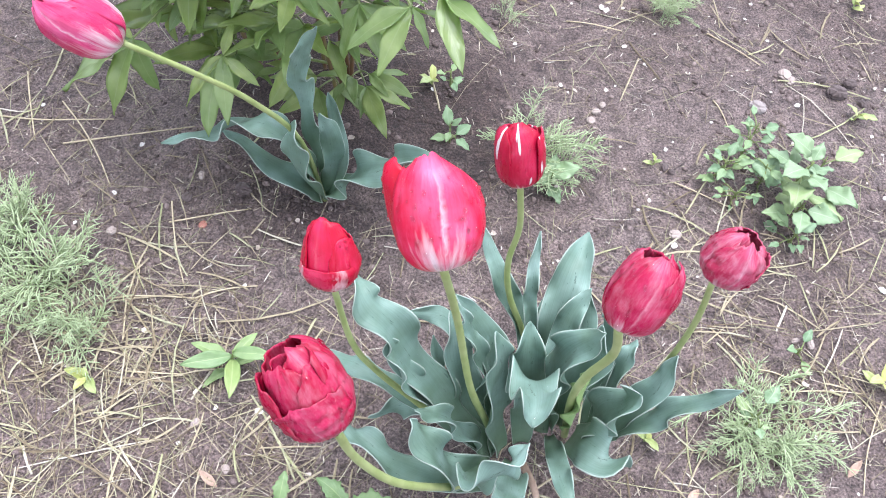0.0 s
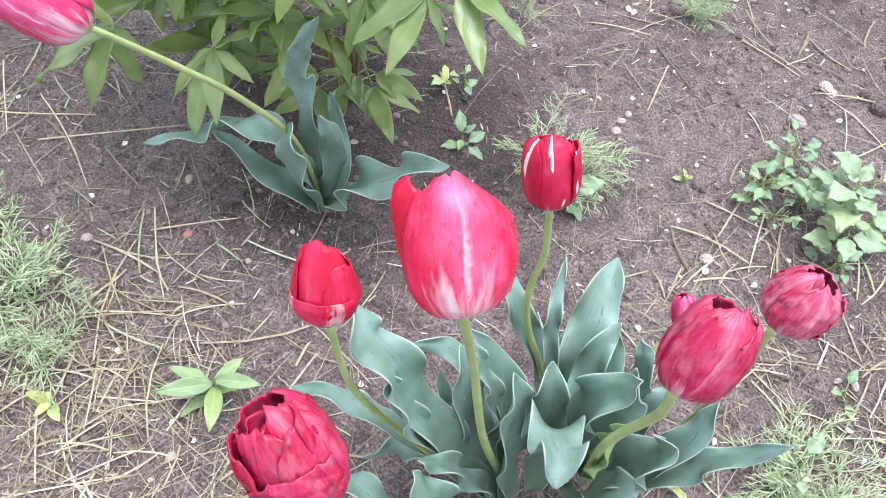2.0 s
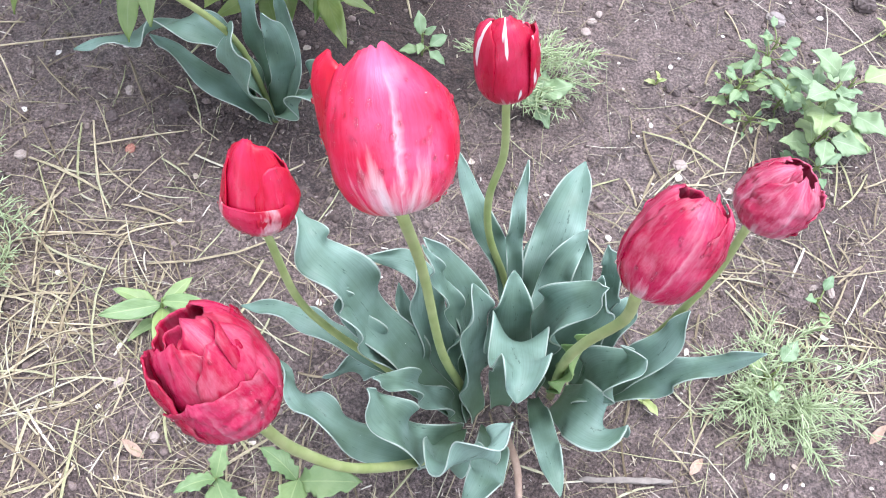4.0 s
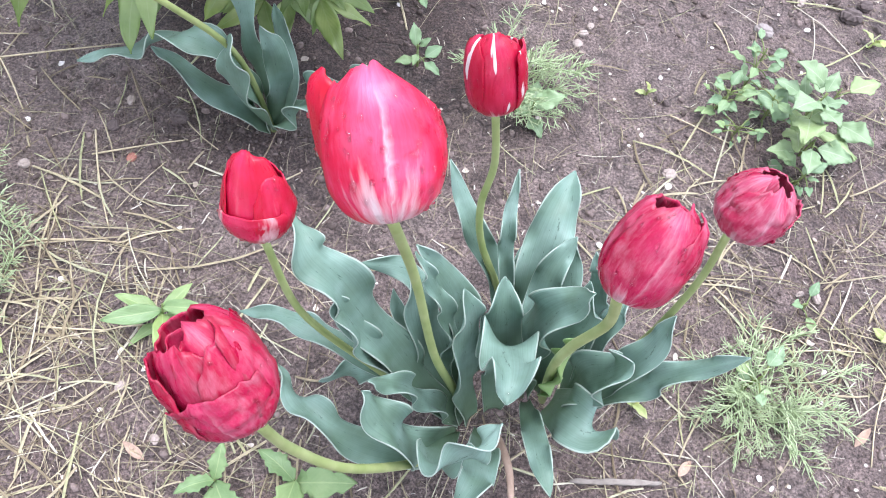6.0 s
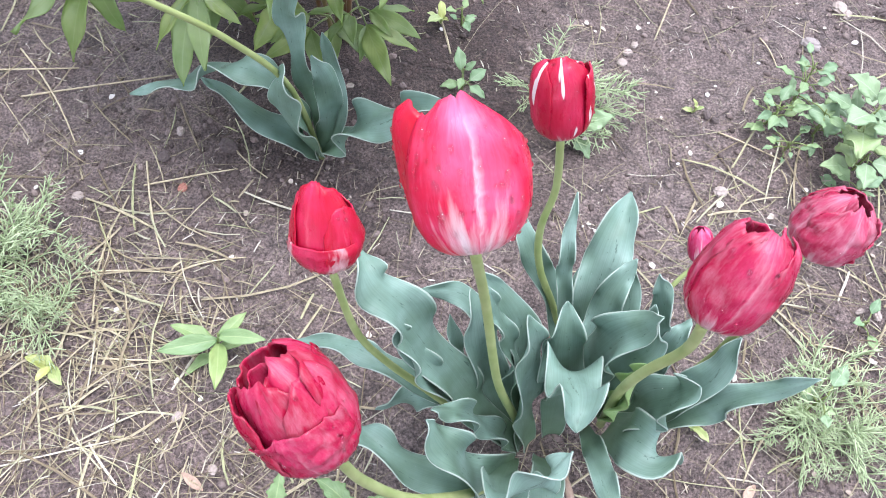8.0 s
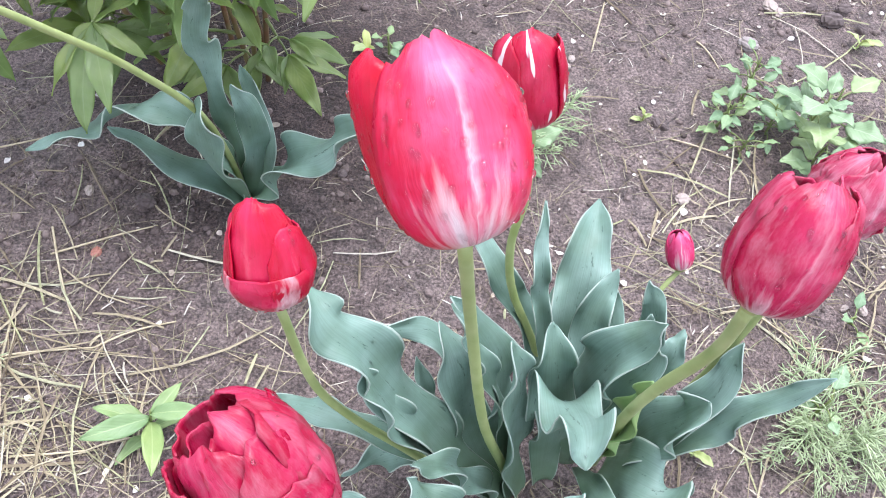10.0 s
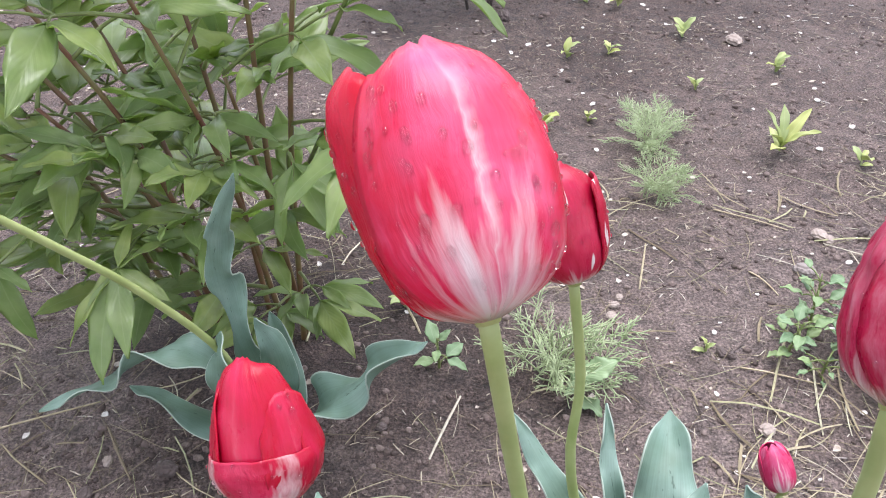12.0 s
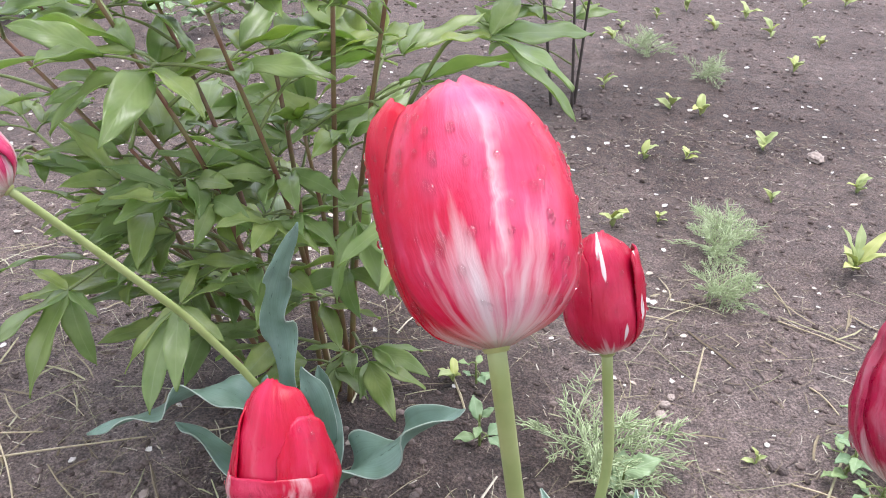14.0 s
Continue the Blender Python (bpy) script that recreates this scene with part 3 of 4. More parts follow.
tulip_leaf(plant, [(0.135, 0.409, 0.03), (0.112, 0.351, 0.15), (0.133, 0.343, 0.22), (0.154, 0.365, 0.25)], 0.034, .009, .3, 0)
tulip_leaf(plant, [(0.164, 0.413, 0.03), (0.156, 0.365, 0.12), (0.148, 0.337, 0.16), (0.132, 0.309, 0.17)], 0.032, .004, .4, 0)
tulip_leaf(plant, [(0.207, 0.449, 0.03), (0.203, 0.405, 0.1), (0.205, 0.368, 0.14), (0.213, 0.336, 0.15)], 0.023, .003, .5, 0)
tulip_leaf(plant, [(0.235, 0.457, 0.02), (0.237, 0.432, 0.08), (0.256, 0.413, 0.098), (0.291, 0.414, 0.067)], 0.056, .004, .25, 0)
tulip_leaf(plant, [(0.194, 0.456, 0.02), (0.165, 0.454, 0.14), (0.158, 0.44, 0.21), (0.157, 0.407, 0.25), (0.155, 0.378, 0.255)], 0.049, .010, .4, 0)
tulip_leaf(plant, [(0.174, 0.441, 0.02), (0.166, 0.456, 0.12), (0.153, 0.468, 0.2), (0.148, 0.49, 0.235)], 0.04, .006, .6, 0)
tulip_leaf(plant, [(0.152, 0.427, 0.02), (0.132, 0.44, 0.12), (0.126, 0.453, 0.2), (0.114, 0.465, 0.255)], 0.04, .003, .4, 0)
tulip_leaf(plant, [(0.147, 0.426, 0.02), (0.126, 0.461, 0.12), (0.111, 0.482, 0.2), (0.072, 0.49, 0.27)], 0.041, .004, .3, 0)
tulip_leaf(plant, [(0.14, 0.436, 0.04), (0.115, 0.458, 0.17), (0.093, 0.472, 0.23), (0.072, 0.479, 0.28)], 0.018, .003, .5, 0)
tulip_leaf(plant, [(0.134, 0.429, 0.02), (0.1, 0.464, 0.1), (0.087, 0.48, 0.17), (0.07, 0.507, 0.2)], 0.042, .004, .3, 0)
tulip_leaf(plant, [(0.127, 0.44, 0.02), (0.1, 0.487, 0.1), (0.068, 0.515, 0.16), (0.026, 0.511, 0.175)], 0.027, .003, .4, 0)
tulip_leaf(plant, [(0.116, 0.438, 0.02), (0.075, 0.478, 0.08), (0.057, 0.514, 0.12)], 0.019, .003, .4, 0)
tulip_leaf(plant, [(0.183, 0.475, 0.03), (0.159, 0.535, 0.12), (0.122, 0.56, 0.18), (0.091, 0.604, 0.22)], 0.025, .003, .4, 0)
tulip_leaf(plant, [(0.189, 0.489, 0.03), (0.159, 0.534, 0.15), (0.151, 0.555, 0.2), (0.151, 0.592, 0.24)], 0.017, .003, 1.0, 0)
tulip_leaf(plant, [(0.204, 0.485, 0.03), (0.194, 0.541, 0.12), (0.198, 0.579, 0.17), (0.213, 0.638, 0.18)], 0.047, .007, .3, 0)
tulip_leaf(plant, [(0.222, 0.487, 0.03), (0.227, 0.537, 0.1), (0.221, 0.573, 0.16)], 0.028, .003, .3, 0)
tulip_leaf(plant, [(0.211, 0.473, 0.03), (0.197, 0.506, 0.12), (0.198, 0.531, 0.17), (0.214, 0.556, 0.2)], 0.032, .006, .5, 0)
tulip_leaf(plant, [(0.188, 0.532, 0.05), (0.174, 0.55, 0.12), (0.181, 0.581, 0.14)], 0.014, .002, .5, 0)
tulip_leaf(plant, [(0.206, 0.461, 0.03), (0.184, 0.468, 0.14), (0.191, 0.469, 0.22), (0.21, 0.462, 0.29)], 0.045, .008, .4, 0)
tulip_leaf(plant, [(0.218, 0.462, 0.03), (0.213, 0.473, 0.14), (0.224, 0.477, 0.2), (0.215, 0.49, 0.25)], 0.032, .005, .4, 0)
tulip_leaf(plant, [(0.247, 0.467, 0.03), (0.246, 0.502, 0.12), (0.236, 0.513, 0.2), (0.222, 0.523, 0.24)], 0.024, .004, .4, 0)
tulip_leaf(plant, [(0.253, 0.465, 0.03), (0.258, 0.492, 0.12), (0.262, 0.503, 0.16), (0.271, 0.519, 0.17)], 0.022, .003, .4, 0)
tulip_leaf(plant, [(0.26, 0.459, 0.03), (0.281, 0.468, 0.1), (0.297, 0.477, 0.15), (0.308, 0.498, 0.19)], 0.033, .003, .4, 0)
tulip_leaf(plant, [(0.254, 0.454, 0.03), (0.295, 0.456, 0.09), (0.327, 0.463, 0.14), (0.369, 0.465, 0.2)], 0.027, .007, .5, 0)
tulip_leaf(plant, [(0.248, 0.458, 0.03), (0.253, 0.457, 0.1), (0.259, 0.446, 0.16), (0.267, 0.445, 0.2)], 0.05, .009, .4, 0)
tulip_leaf(plant, [(0.231, 0.465, 0.02), (0.215, 0.44, 0.14), (0.205, 0.43, 0.21), (0.205, 0.435, 0.26)], 0.036, 0.003, 0.9, 0).data.materials[0] = BRACT
stem(plant, [(0.056, 0.395, 0.49), (0.074, 0.421, 0.36), (0.1, 0.427, 0.2), (0.129, 0.432, 0.09), (0.152, 0.438, -0.01)], 0.0031, 0.0042)
stem(plant, [(-0.031, 0.443, 0.343), (-0.018, 0.444, 0.23), (0.006, 0.443, 0.17), (0.049, 0.442, 0.1), (0.133, 0.431, -0.01)])
stem(plant, [(0.112, 0.546, 0.381), (0.123, 0.554, 0.3), (0.121, 0.551, 0.24), (0.131, 0.544, 0.18), (0.163, 0.526, 0.1), (0.186, 0.492, -0.01)])
stem(plant, [(0.18, 0.386, 0.457), (0.195, 0.401, 0.38), (0.191, 0.413, 0.3), (0.198, 0.429, 0.2), (0.231, 0.465, -0.01)], 0.0033, 0.0044)
stem(plant, [(0.28, 0.486, 0.37), (0.299, 0.498, 0.27), (0.306, 0.504, 0.17), (0.3, 0.502, 0.09), (0.254, 0.475, -0.01)])
stem(plant, [(-0.002, 0.308, 0.396), (0.012, 0.315, 0.3), (0.047, 0.327, 0.2), (0.104, 0.364, 0.08), (0.142, 0.408, -0.01)], 0.0034, 0.0044)
stem(plant, [(0.295, 0.6, 0.13), (0.272, 0.578, 0.1), (0.255, 0.54, 0.03), (0.245, 0.5, -0.01)], 0.0022, 0.003)

BIG = [dict(turn=10, lay=1.08, half=(66, 90), drop=(0.1, 0.46), bow=2.1, jag=0.045, rim=0.06),
       dict(turn=-72, tall=0.98, lay=0.99, half=(56, 44), drop=(0.5, 0.2), bow=1.8, rim=0.5, tuck=0.5, jag=0.02),
       dict(turn=120, tall=0.6, lay=0.98), dict(turn=180, tall=0.78, lay=0.92), dict(turn=60, tall=0.6, lay=0.9), dict(turn=-40, tall=0.76, lay=0.88), dict(turn=-130, tall=0.74, lay=0.95)]
LIPPED = [dict(turn=-2, tall=0.42, lay=1.07, half=(80, 80), drop=(0.03, 0.06), jag=0.02, crumple=0.01),
          dict(turn=-4, tall=1.0, lay=0.96, half=(92, 96), drop=(0.16, 0.1), bow=2.0, rim=0.05), dict(turn=62, tall=0.76, lay=1.05, half=(40, 60), drop=(0.3, 0.3), jag=0.04),
          dict(turn=-62, tall=0.86, lay=1.02, half=(60, 34), drop=(0.3, 0.4)), dict(turn=180, tall=0.72, lay=0.92), dict(turn=130, tall=0.66, lay=0.98), dict(turn=-140, tall=0.74, lay=0.94)]
MOUTH = [dict(turn=6, tall=1.02, lay=1.0, half=(74, 66), drop=(0.06, 0.2), bow=2.6, rim=0.02), dict(turn=-80, tall=0.97, lay=1.03, half=(55, 50), drop=(0.3, 0.15), rim=0.1),
         dict(turn=80, tall=0.86, lay=1.05, half=(46, 62), drop=(0.05, 0.3), rim=0.3), dict(turn=180, tall=0.82, lay=0.94), dict(turn=125, tall=0.8, lay=0.94, rim=0.1), dict(turn=-140, tall=0.86, lay=0.93)]
NODDING = [dict(turn=10, tall=0.98, lay=1.05, half=(70, 76), drop=(0.1, 0.16), bow=2.6, rim=0.0), dict(turn=-78, tall=0.92, lay=1.0, half=(60, 62), drop=(0.3, 0.2), rim=0.05),
           dict(turn=86, tall=0.97, lay=1.0, drop=(0.2, 0.3), rim=0.18), dict(turn=180, tall=0.88, lay=0.95, rim=0.1, drop=(0.1, 0.1)), dict(turn=50, tall=1.03, lay=0.9, rim=0.0, drop=(0.2, 0.2)), dict(turn=-130, tall=0.9, lay=0.92, rim=0.0)]
WILTED = [dict(turn=-30, tall=0.95, lay=1.05, half=(70, 66), drop=(0.2, 0.25), rim=-0.1), dict(turn=62, tall=0.74, lay=1.06, half=(60, 64), drop=(0.2, 0.15), rim=0.2), dict(turn=125, tall=0.95, lay=1.0, rim=-0.1),
          dict(turn=-110, tall=0.98, lay=1.0, rim=-0.2), dict(turn=180, tall=0.9, lay=0.96, rim=-0.2), dict(turn=20, tall=0.93, lay=0.86, rim=0.0), dict(turn=80, tall=0.97, lay=0.68, half=(110, 110), rim=0.1), dict(turn=-100, tall=1.0, lay=0.5, half=(120, 120), rim=0.2)]
OVERBLOWN = [dict(turn=14, tall=0.54, lay=1.06, half=(58, 70), drop=(0.06, 0.12), bow=3.0, curl=0.04, jag=0.06), dict(turn=-66, tall=0.84, lay=1.04, half=(54, 50), drop=(0.3, 0.15), rim=0.2),
             dict(turn=84, tall=0.86, lay=1.02, half=(70, 60), drop=(0.25, 0.1), rim=-0.08), dict(turn=150, tall=0.98, lay=0.97, half=(88, 74), drop=(0.15, 0.2), rim=0.0),
             dict(turn=-128, tall=0.9, lay=0.97, half=(60, 62), drop=(0.2, 0.15), rim=0.08), dict(turn=-6, tall=0.9, lay=0.88, half=(78, 70), drop=(0.1, 0.25), rim=-0.05, crumple=0.07), dict(turn=62, tall=0.97, lay=0.84, half=(70, 80), drop=(0.15, 0.2), crumple=0.08),
             dict(turn=-110, tall=0.84, lay=0.7, half=(80, 80), rim=0.1)]
tulip_flower(plant, (0.056, 0.395, 0.49), (0.037, 0.438, 0.554), 0.056, PETAL_PLAIN, 3, -80, 95, "large red tulip flower flamed with white, wet with rain", BIG, PETAL_BIG, crumple=0.012, ruffle=0.03)
tulip_flower(plant, (-0.031, 0.443, 0.346), (-0.04, 0.473, 0.406), 0.047, PETAL_RED, 5, -100, 60, "scarlet tulip flower with a white foot", LIPPED, PETAL_LIP, crumple=0.03, taper=0.45)
tulip_flower(plant, (0.112, 0.546, 0.381), (0.1, 0.565, 0.44), 0.0395, PETAL_SCARRED, 8, -75, 24, "red tulip flower with pale scars and an open mouth", MOUTH, crumple=0.03, jag=0.035)
tulip_flower(plant, (0.18, 0.386, 0.457), (0.197, 0.416, 0.51), 0.0425, PETAL_ROSE, 11, -110, 50, "faded crimson tulip flower", NODDING, crumple=0.06, ruffle=0.1, jag=0.03)
tulip_flower(plant, (0.28, 0.486, 0.374), (0.292, 0.498, 0.424), 0.046, PETAL_PALE, 14, -60, 26, "wilting pale crimson tulip flower", WILTED, crumple=0.09, ruffle=0.12, jag=0.05)
tulip_flower(plant, (-0.003, 0.308, 0.396), (-0.042, 0.34, 0.454), 0.054, PETAL_DARK, 17, -80, 50, "overblown dark crimson tulip flower", OVERBLOWN, PETAL_ROSE, crumple=0.07, ruffle=0.12, jag=0.045)
tulip_flower(plant, (0.295, 0.6, 0.13), (0.286, 0.62, 0.162), 0.024, PETAL_PINK, 19, -90, 0, "small pink striped tulip flower")

back_plant = thing("tulip_plant", (-0.118, 0.748, 0.0), "tulip with one pink flower leaning on a long stalk", "tulip")
tulip_leaf(back_plant, [(-0.119, 0.743, 0.01), (-0.136, 0.733, 0.12), (-0.182, 0.733, 0.17), (-0.24, 0.734, 0.14), (-0.314, 0.728, 0.105)], 0.036, .004, .25, 0)
tulip_leaf(back_plant, [(-0.119, 0.743, 0.01), (-0.143, 0.73, 0.06), (-0.194, 0.745, 0.08), (-0.255, 0.781, 0.08)], 0.033, .003, .4, 0)
tulip_leaf(back_plant, [(-0.118, 0.743, 0.01), (-0.135, 0.711, 0.11), (-0.138, 0.707, 0.17), (-0.135, 0.72, 0.2)], 0.037, .003, .4, 0)
tulip_leaf(back_plant, [(-0.112, 0.746, 0.01), (-0.092, 0.757, 0.08), (-0.106, 0.793, 0.12), (-0.121, 0.826, 0.13)], 0.02, .002, .5, 0)
tulip_leaf(back_plant, [(-0.112, 0.75, 0.01), (-0.126, 0.752, 0.12), (-0.137, 0.757, 0.21), (-0.131, 0.745, 0.27), (-0.104, 0.733, 0.34)], 0.03, 0.006, 1.1, 50)
tulip_leaf(back_plant, [(-0.11, 0.75, 0.01), (-0.075, 0.735, 0.078), (-0.03, 0.718, 0.137), (0.032, 0.697, 0.203)], 0.048, 0.014, 0.5, -10)
tulip_leaf(back_plant, [(-0.112, 0.75, 0.01), (-0.1, 0.742, 0.08), (-0.098, 0.738, 0.15), (-0.11, 0.735, 0.2)], 0.03, 0.003, 0.6, 0)
stem(back_plant, [(-0.242, 0.608, 0.417), (-0.205, 0.65, 0.34), (-0.17, 0.69, 0.26), (-0.135, 0.73, 0.15), (-0.115, 0.748, -0.01)], 0.0026, 0.0036)
tulip_flower(back_plant, (-0.242, 0.608, 0.417), (-0.297, 0.6, 0.466), 0.05, PETAL_PINK, 23, -60, 20, "pink tulip flower striped with white")


# ---- plants: peonies ----
def leaflet_mesh(seed, length, width, droop, fold=0.25, mat=None, tooth=0.0, tipped=1.7, lobes=0):
    """A pointed leaflet along +x with its base at the origin, its upper side up."""
    rng = np.random.default_rng(seed)
    n, m = (32 if tooth or lobes else 18), 9
    grid = np.zeros((n, m, 3))
    sway = rng.uniform(-0.12, 0.12)
    o = rng.uniform(0, 40)
    pos, ang = np.array((0.0, 0.0)), rng.uniform(0.0, 0.2)
    for i in range(n):
        s = i / (n - 1)
        w = (math.sin(min(s / 0.42, 1) * math.pi / 2) ** 0.8 if s < 0.42 else max(1 - ((s - 0.42) / 0.58) ** tipped, 0) ** 0.95)
        w *= 1 + tooth * math.sin(s * 40) + 0.3 * lobes * math.sin(s * 15)
        w = max(w * width / 2, 0.0004)
        for j in range(m):
            u = 2 * j / (m - 1) - 1
            rip = 0.05 * width * noise.noise((s * 5 + o, u * 1.5, o)) * (0.4 + abs(u))
            z = pos[1] + (abs(u) ** 1.3) * w * fold + rip + 0.09 * width * math.sin(13 * s + 2 * u + o) * abs(u) ** 2
            grid[i, j] = (pos[0], u * w + sway * length * s * s, z)
        pos = pos + np.array((math.cos(ang), math.sin(ang))) * length / (n - 1)
        ang -= droop / (n - 1) * (0.4 + 1.2 * s)
    return sheet("leaflet", grid, 0.0006, mat)


PEONY_LEAFLETS = [leaflet_mesh(40 + k, 0.096 + 0.009 * (k % 3), 0.028 + 0.0035 * (k % 3), d, 0.12 + 0.14 * (k % 2), PEONY_LEAF) for k, d in enumerate((0.25, 0.5, 0.8, 0.4, 1.1, 0.1, 0.65, 0.95))]


def frame_of(place, way, roll=0.0):
    """A pose at place whose +x runs along way and whose +z looks up as far as it can."""
    x = Vector(way).normalized()
    y = Vector((0, 0, 1)).cross(x)
    y = y.normalized() if y.length > 1e-3 else Vector((0, 1, 0))
    z = x.cross(y)
    m = Matrix((x, y, z)).transposed().to_4x4()
    return Matrix.Translation(place) @ m @ Matrix.Rotation(roll, 4, "X")


def peony_leaf(bush, rng, place, azimuth, rise, reach, size=1.0, groups=3):
    """A twice divided leaf: its forking stalk is the part, its leaflets the sub-parts."""
    a = radians(azimuth)
    out = Vector((math.cos(a), math.sin(a), 0))
    p0 = Vector(place)
    p1 = p0 + out * reach * 0.5 + Vector((0, 0, reach * 0.5 * math.tan(radians(rise))))
    p2 = p0 + out * reach + Vector((0, 0, reach * (0.75 * math.tan(radians(rise)))))
    line = spline([p0, p1, p2], 9)
    pieces = [tube_data(line, np.linspace(0.0023, 0.0014, 9), 6)]
    spots = []
    heading = Vector(line[-1] - line[-3]).normalized()
    left = Vector((0, 0, 1)).cross(heading).normalized()
    for spread, at, arm in ((0, 8, 0.034), (52, 7, 0.028), (-52, 7, 0.028))[:groups]:
        b = radians(spread + rng.uniform(-12, 12))
        way = (heading * math.cos(b) + left * math.sin(b) + Vector((0, 0, rng.uniform(-0.1, 0.25)))).normalized()
        start = Vector(line[at])
        fork = start + way * arm * size * rng.uniform(0.7, 1.2)
        pieces.append(tube_data(spline([start, (start + fork) / 2 + Vector((0, 0, 0.002)), fork], 5), np.linspace(0.0015, 0.0011, 5), 5))
        side = Vector((0, 0, 1)).cross(way).normalized()
        for turn, share in ((0, 1.0), (38, 0.82), (-38, 0.82)):
            if turn and rng.uniform() < 0.12:
                continue
            c = radians(turn + rng.uniform(-10, 10))
            spots.append((fork, way * math.cos(c) + side * math.sin(c) + Vector((0, 0, rng.uniform(-0.25, 0.2))), share))
    leaf = under("leaf", mesh_of("leaf_stalk", *merged(pieces), PEONY_GREEN), bush)
    for start, way, share in spots:
        ob = new("leaflet", PEONY_LEAFLETS[rng.integers(len(PEONY_LEAFLETS))])
        ob.parent = leaf
        ob.matrix_basis = frame_of(start, way, rng.uniform(-0.75, 0.75)) @ Matrix.Scale(size * share * rng.uniform(0.8, 1.2), 4)
    return leaf


def peony(base, stems, label, seed, size=1.0, bark=PEONY_STALK):
    """A bush of several stalks, each (lean x, lean y, height), with compound leaves up every stalk."""
    rng = np.random.default_rng(seed)
    bush = thing("peony_bush", base, label, "peony")
    b = Vector(base)
    for k, (dx, dy, h) in enumerate(stems):
        foot = b + Vector((dx * 0.25 + rng.uniform(-0.02, 0.02), dy * 0.25 + rng.uniform(-0.02, 0.02), -0.01))
        top = b + Vector((dx, dy, h))
        line = spline([foot, foot.lerp(top, 0.5) + Vector((-dx * 0.12, -dy * 0.12, 0.02)), top], 16)
        under("stalk", tube("peony_stalk", line, np.linspace(0.0036, 0.0019, 16), bark, 8), bush)
        turn = rng.uniform(0, 360)
        lean = math.degrees(math.atan2(dy, dx))
        for q, s in enumerate((0.26, 0.42, 0.58, 0.74, 0.88, 1.0)):
            turn += 137 + rng.uniform(-25, 25)
            az = turn if q > 1 else lean + rng.uniform(-80, 80)
            short = 0.5 if line[int(s * 15)][2] < 0.36 and math.sin(radians(az)) < -0.2 else 1.0
            peony_leaf(bush, rng, line[int(s * 15)], az, rng.uniform(15, 48), rng.uniform(0.05, 0.1) * (1.15 - 0.4 * s) * size * 1.2 * short, size * rng.uniform(0.8, 1.15) * (0.5 + 0.5 * short))
    return bush


def hanging_leaf(bush, rng, origin, node, tips):
    """A leaf stalk from origin to node with drooping leaflets from there to the tips."""
    o, n = Vector(origin), Vector(node)
    line = spline([o, o.lerp(n, 0.55) + Vector((0, 0, 0.03)), n], 8)
    leaf = under("leaf", tube("leaf_stalk", line, np.linspace(0.0024, 0.0015, 8), PEONY_GREEN, 6), bush)
    for k, t in enumerate(tips):
        way = Vector(t) - n
        ob = new("leaflet", PEONY_LEAFLETS[(0, 3, 1)[k % 3]])
        ob.parent = leaf
        ob.matrix_basis = frame_of(n, way + Vector((0, 0, 0.25 * way.length)), rng.uniform(-0.3, 0.3)) @ Matrix.Scale(way.length / 0.122, 4)


front_peony = peony((-0.12, 0.93, 0.0), [(0.06, -0.02, 0.5), (0.0, 0.03, 0.56), (-0.09, -0.06, 0.46), (-0.2, -0.05, 0.48), (-0.32, 0.03, 0.47), (-0.12, 0.12, 0.54), (-0.27, 0.16, 0.5), (-0.2, -0.02, 0.31), (-0.03, 0.0, 0.33), (-0.31, -0.01, 0.3), (-0.42, 0.08, 0.44)],
                    "leafy green peony bush with reddish stalks", 71)
peony((0.17, 1.97, 0.0), [(-0.05, 0.05, 0.46), (-0.18, 0.06, 0.5), (0.04, 0.12, 0.46)], "second green peony bush with dark stalks", 72, 1.1, DARK_WOOD)

hr = np.random.default_rng(5)
for origin, node, tips in (
        ((-0.1, 0.9, 0.2), (-0.075, 0.815, 0.3), ((-0.05, 0.79, 0.215), (-0.01, 0.785, 0.24), (-0.1, 0.79, 0.22))),
        ((-0.08, 0.92, 0.24), (-0.015, 0.79, 0.33), ((-0.045, 0.73, 0.25), (0.013, 0.765, 0.28), (-0.09, 0.75, 0.28))),
        ((-0.06, 0.93, 0.26), (0.015, 0.785, 0.355), ((0.046, 0.705, 0.285), (0.1, 0.715, 0.335), (0.118, 0.81, 0.36))),
        ((-0.05, 0.93, 0.36), (0.03, 0.86, 0.455), ((0.13, 0.92, 0.4), (0.118, 0.85, 0.362), (0.1, 0.79, 0.42), (-0.03, 0.8, 0.43), (0.06, 0.95, 0.47))),
        ((-0.2, 0.92, 0.16), (-0.232, 0.783, 0.22), ((-0.188, 0.765, 0.17), (-0.284, 0.737, 0.15), (-0.256, 0.714, 0.13), (-0.221, 0.72, 0.14), (-0.218, 0.83, 0.25), (-0.17, 0.81, 0.23))),
        ((-0.25, 0.94, 0.18), (-0.34, 0.79, 0.22), ((-0.43, 0.76, 0.1), (-0.383, 0.735, 0.1), (-0.33, 0.77, 0.13), (-0.3, 0.76, 0.19), (-0.4, 0.82, 0.22)))):
    hanging_leaf(front_peony, hr, origin, node, tips)


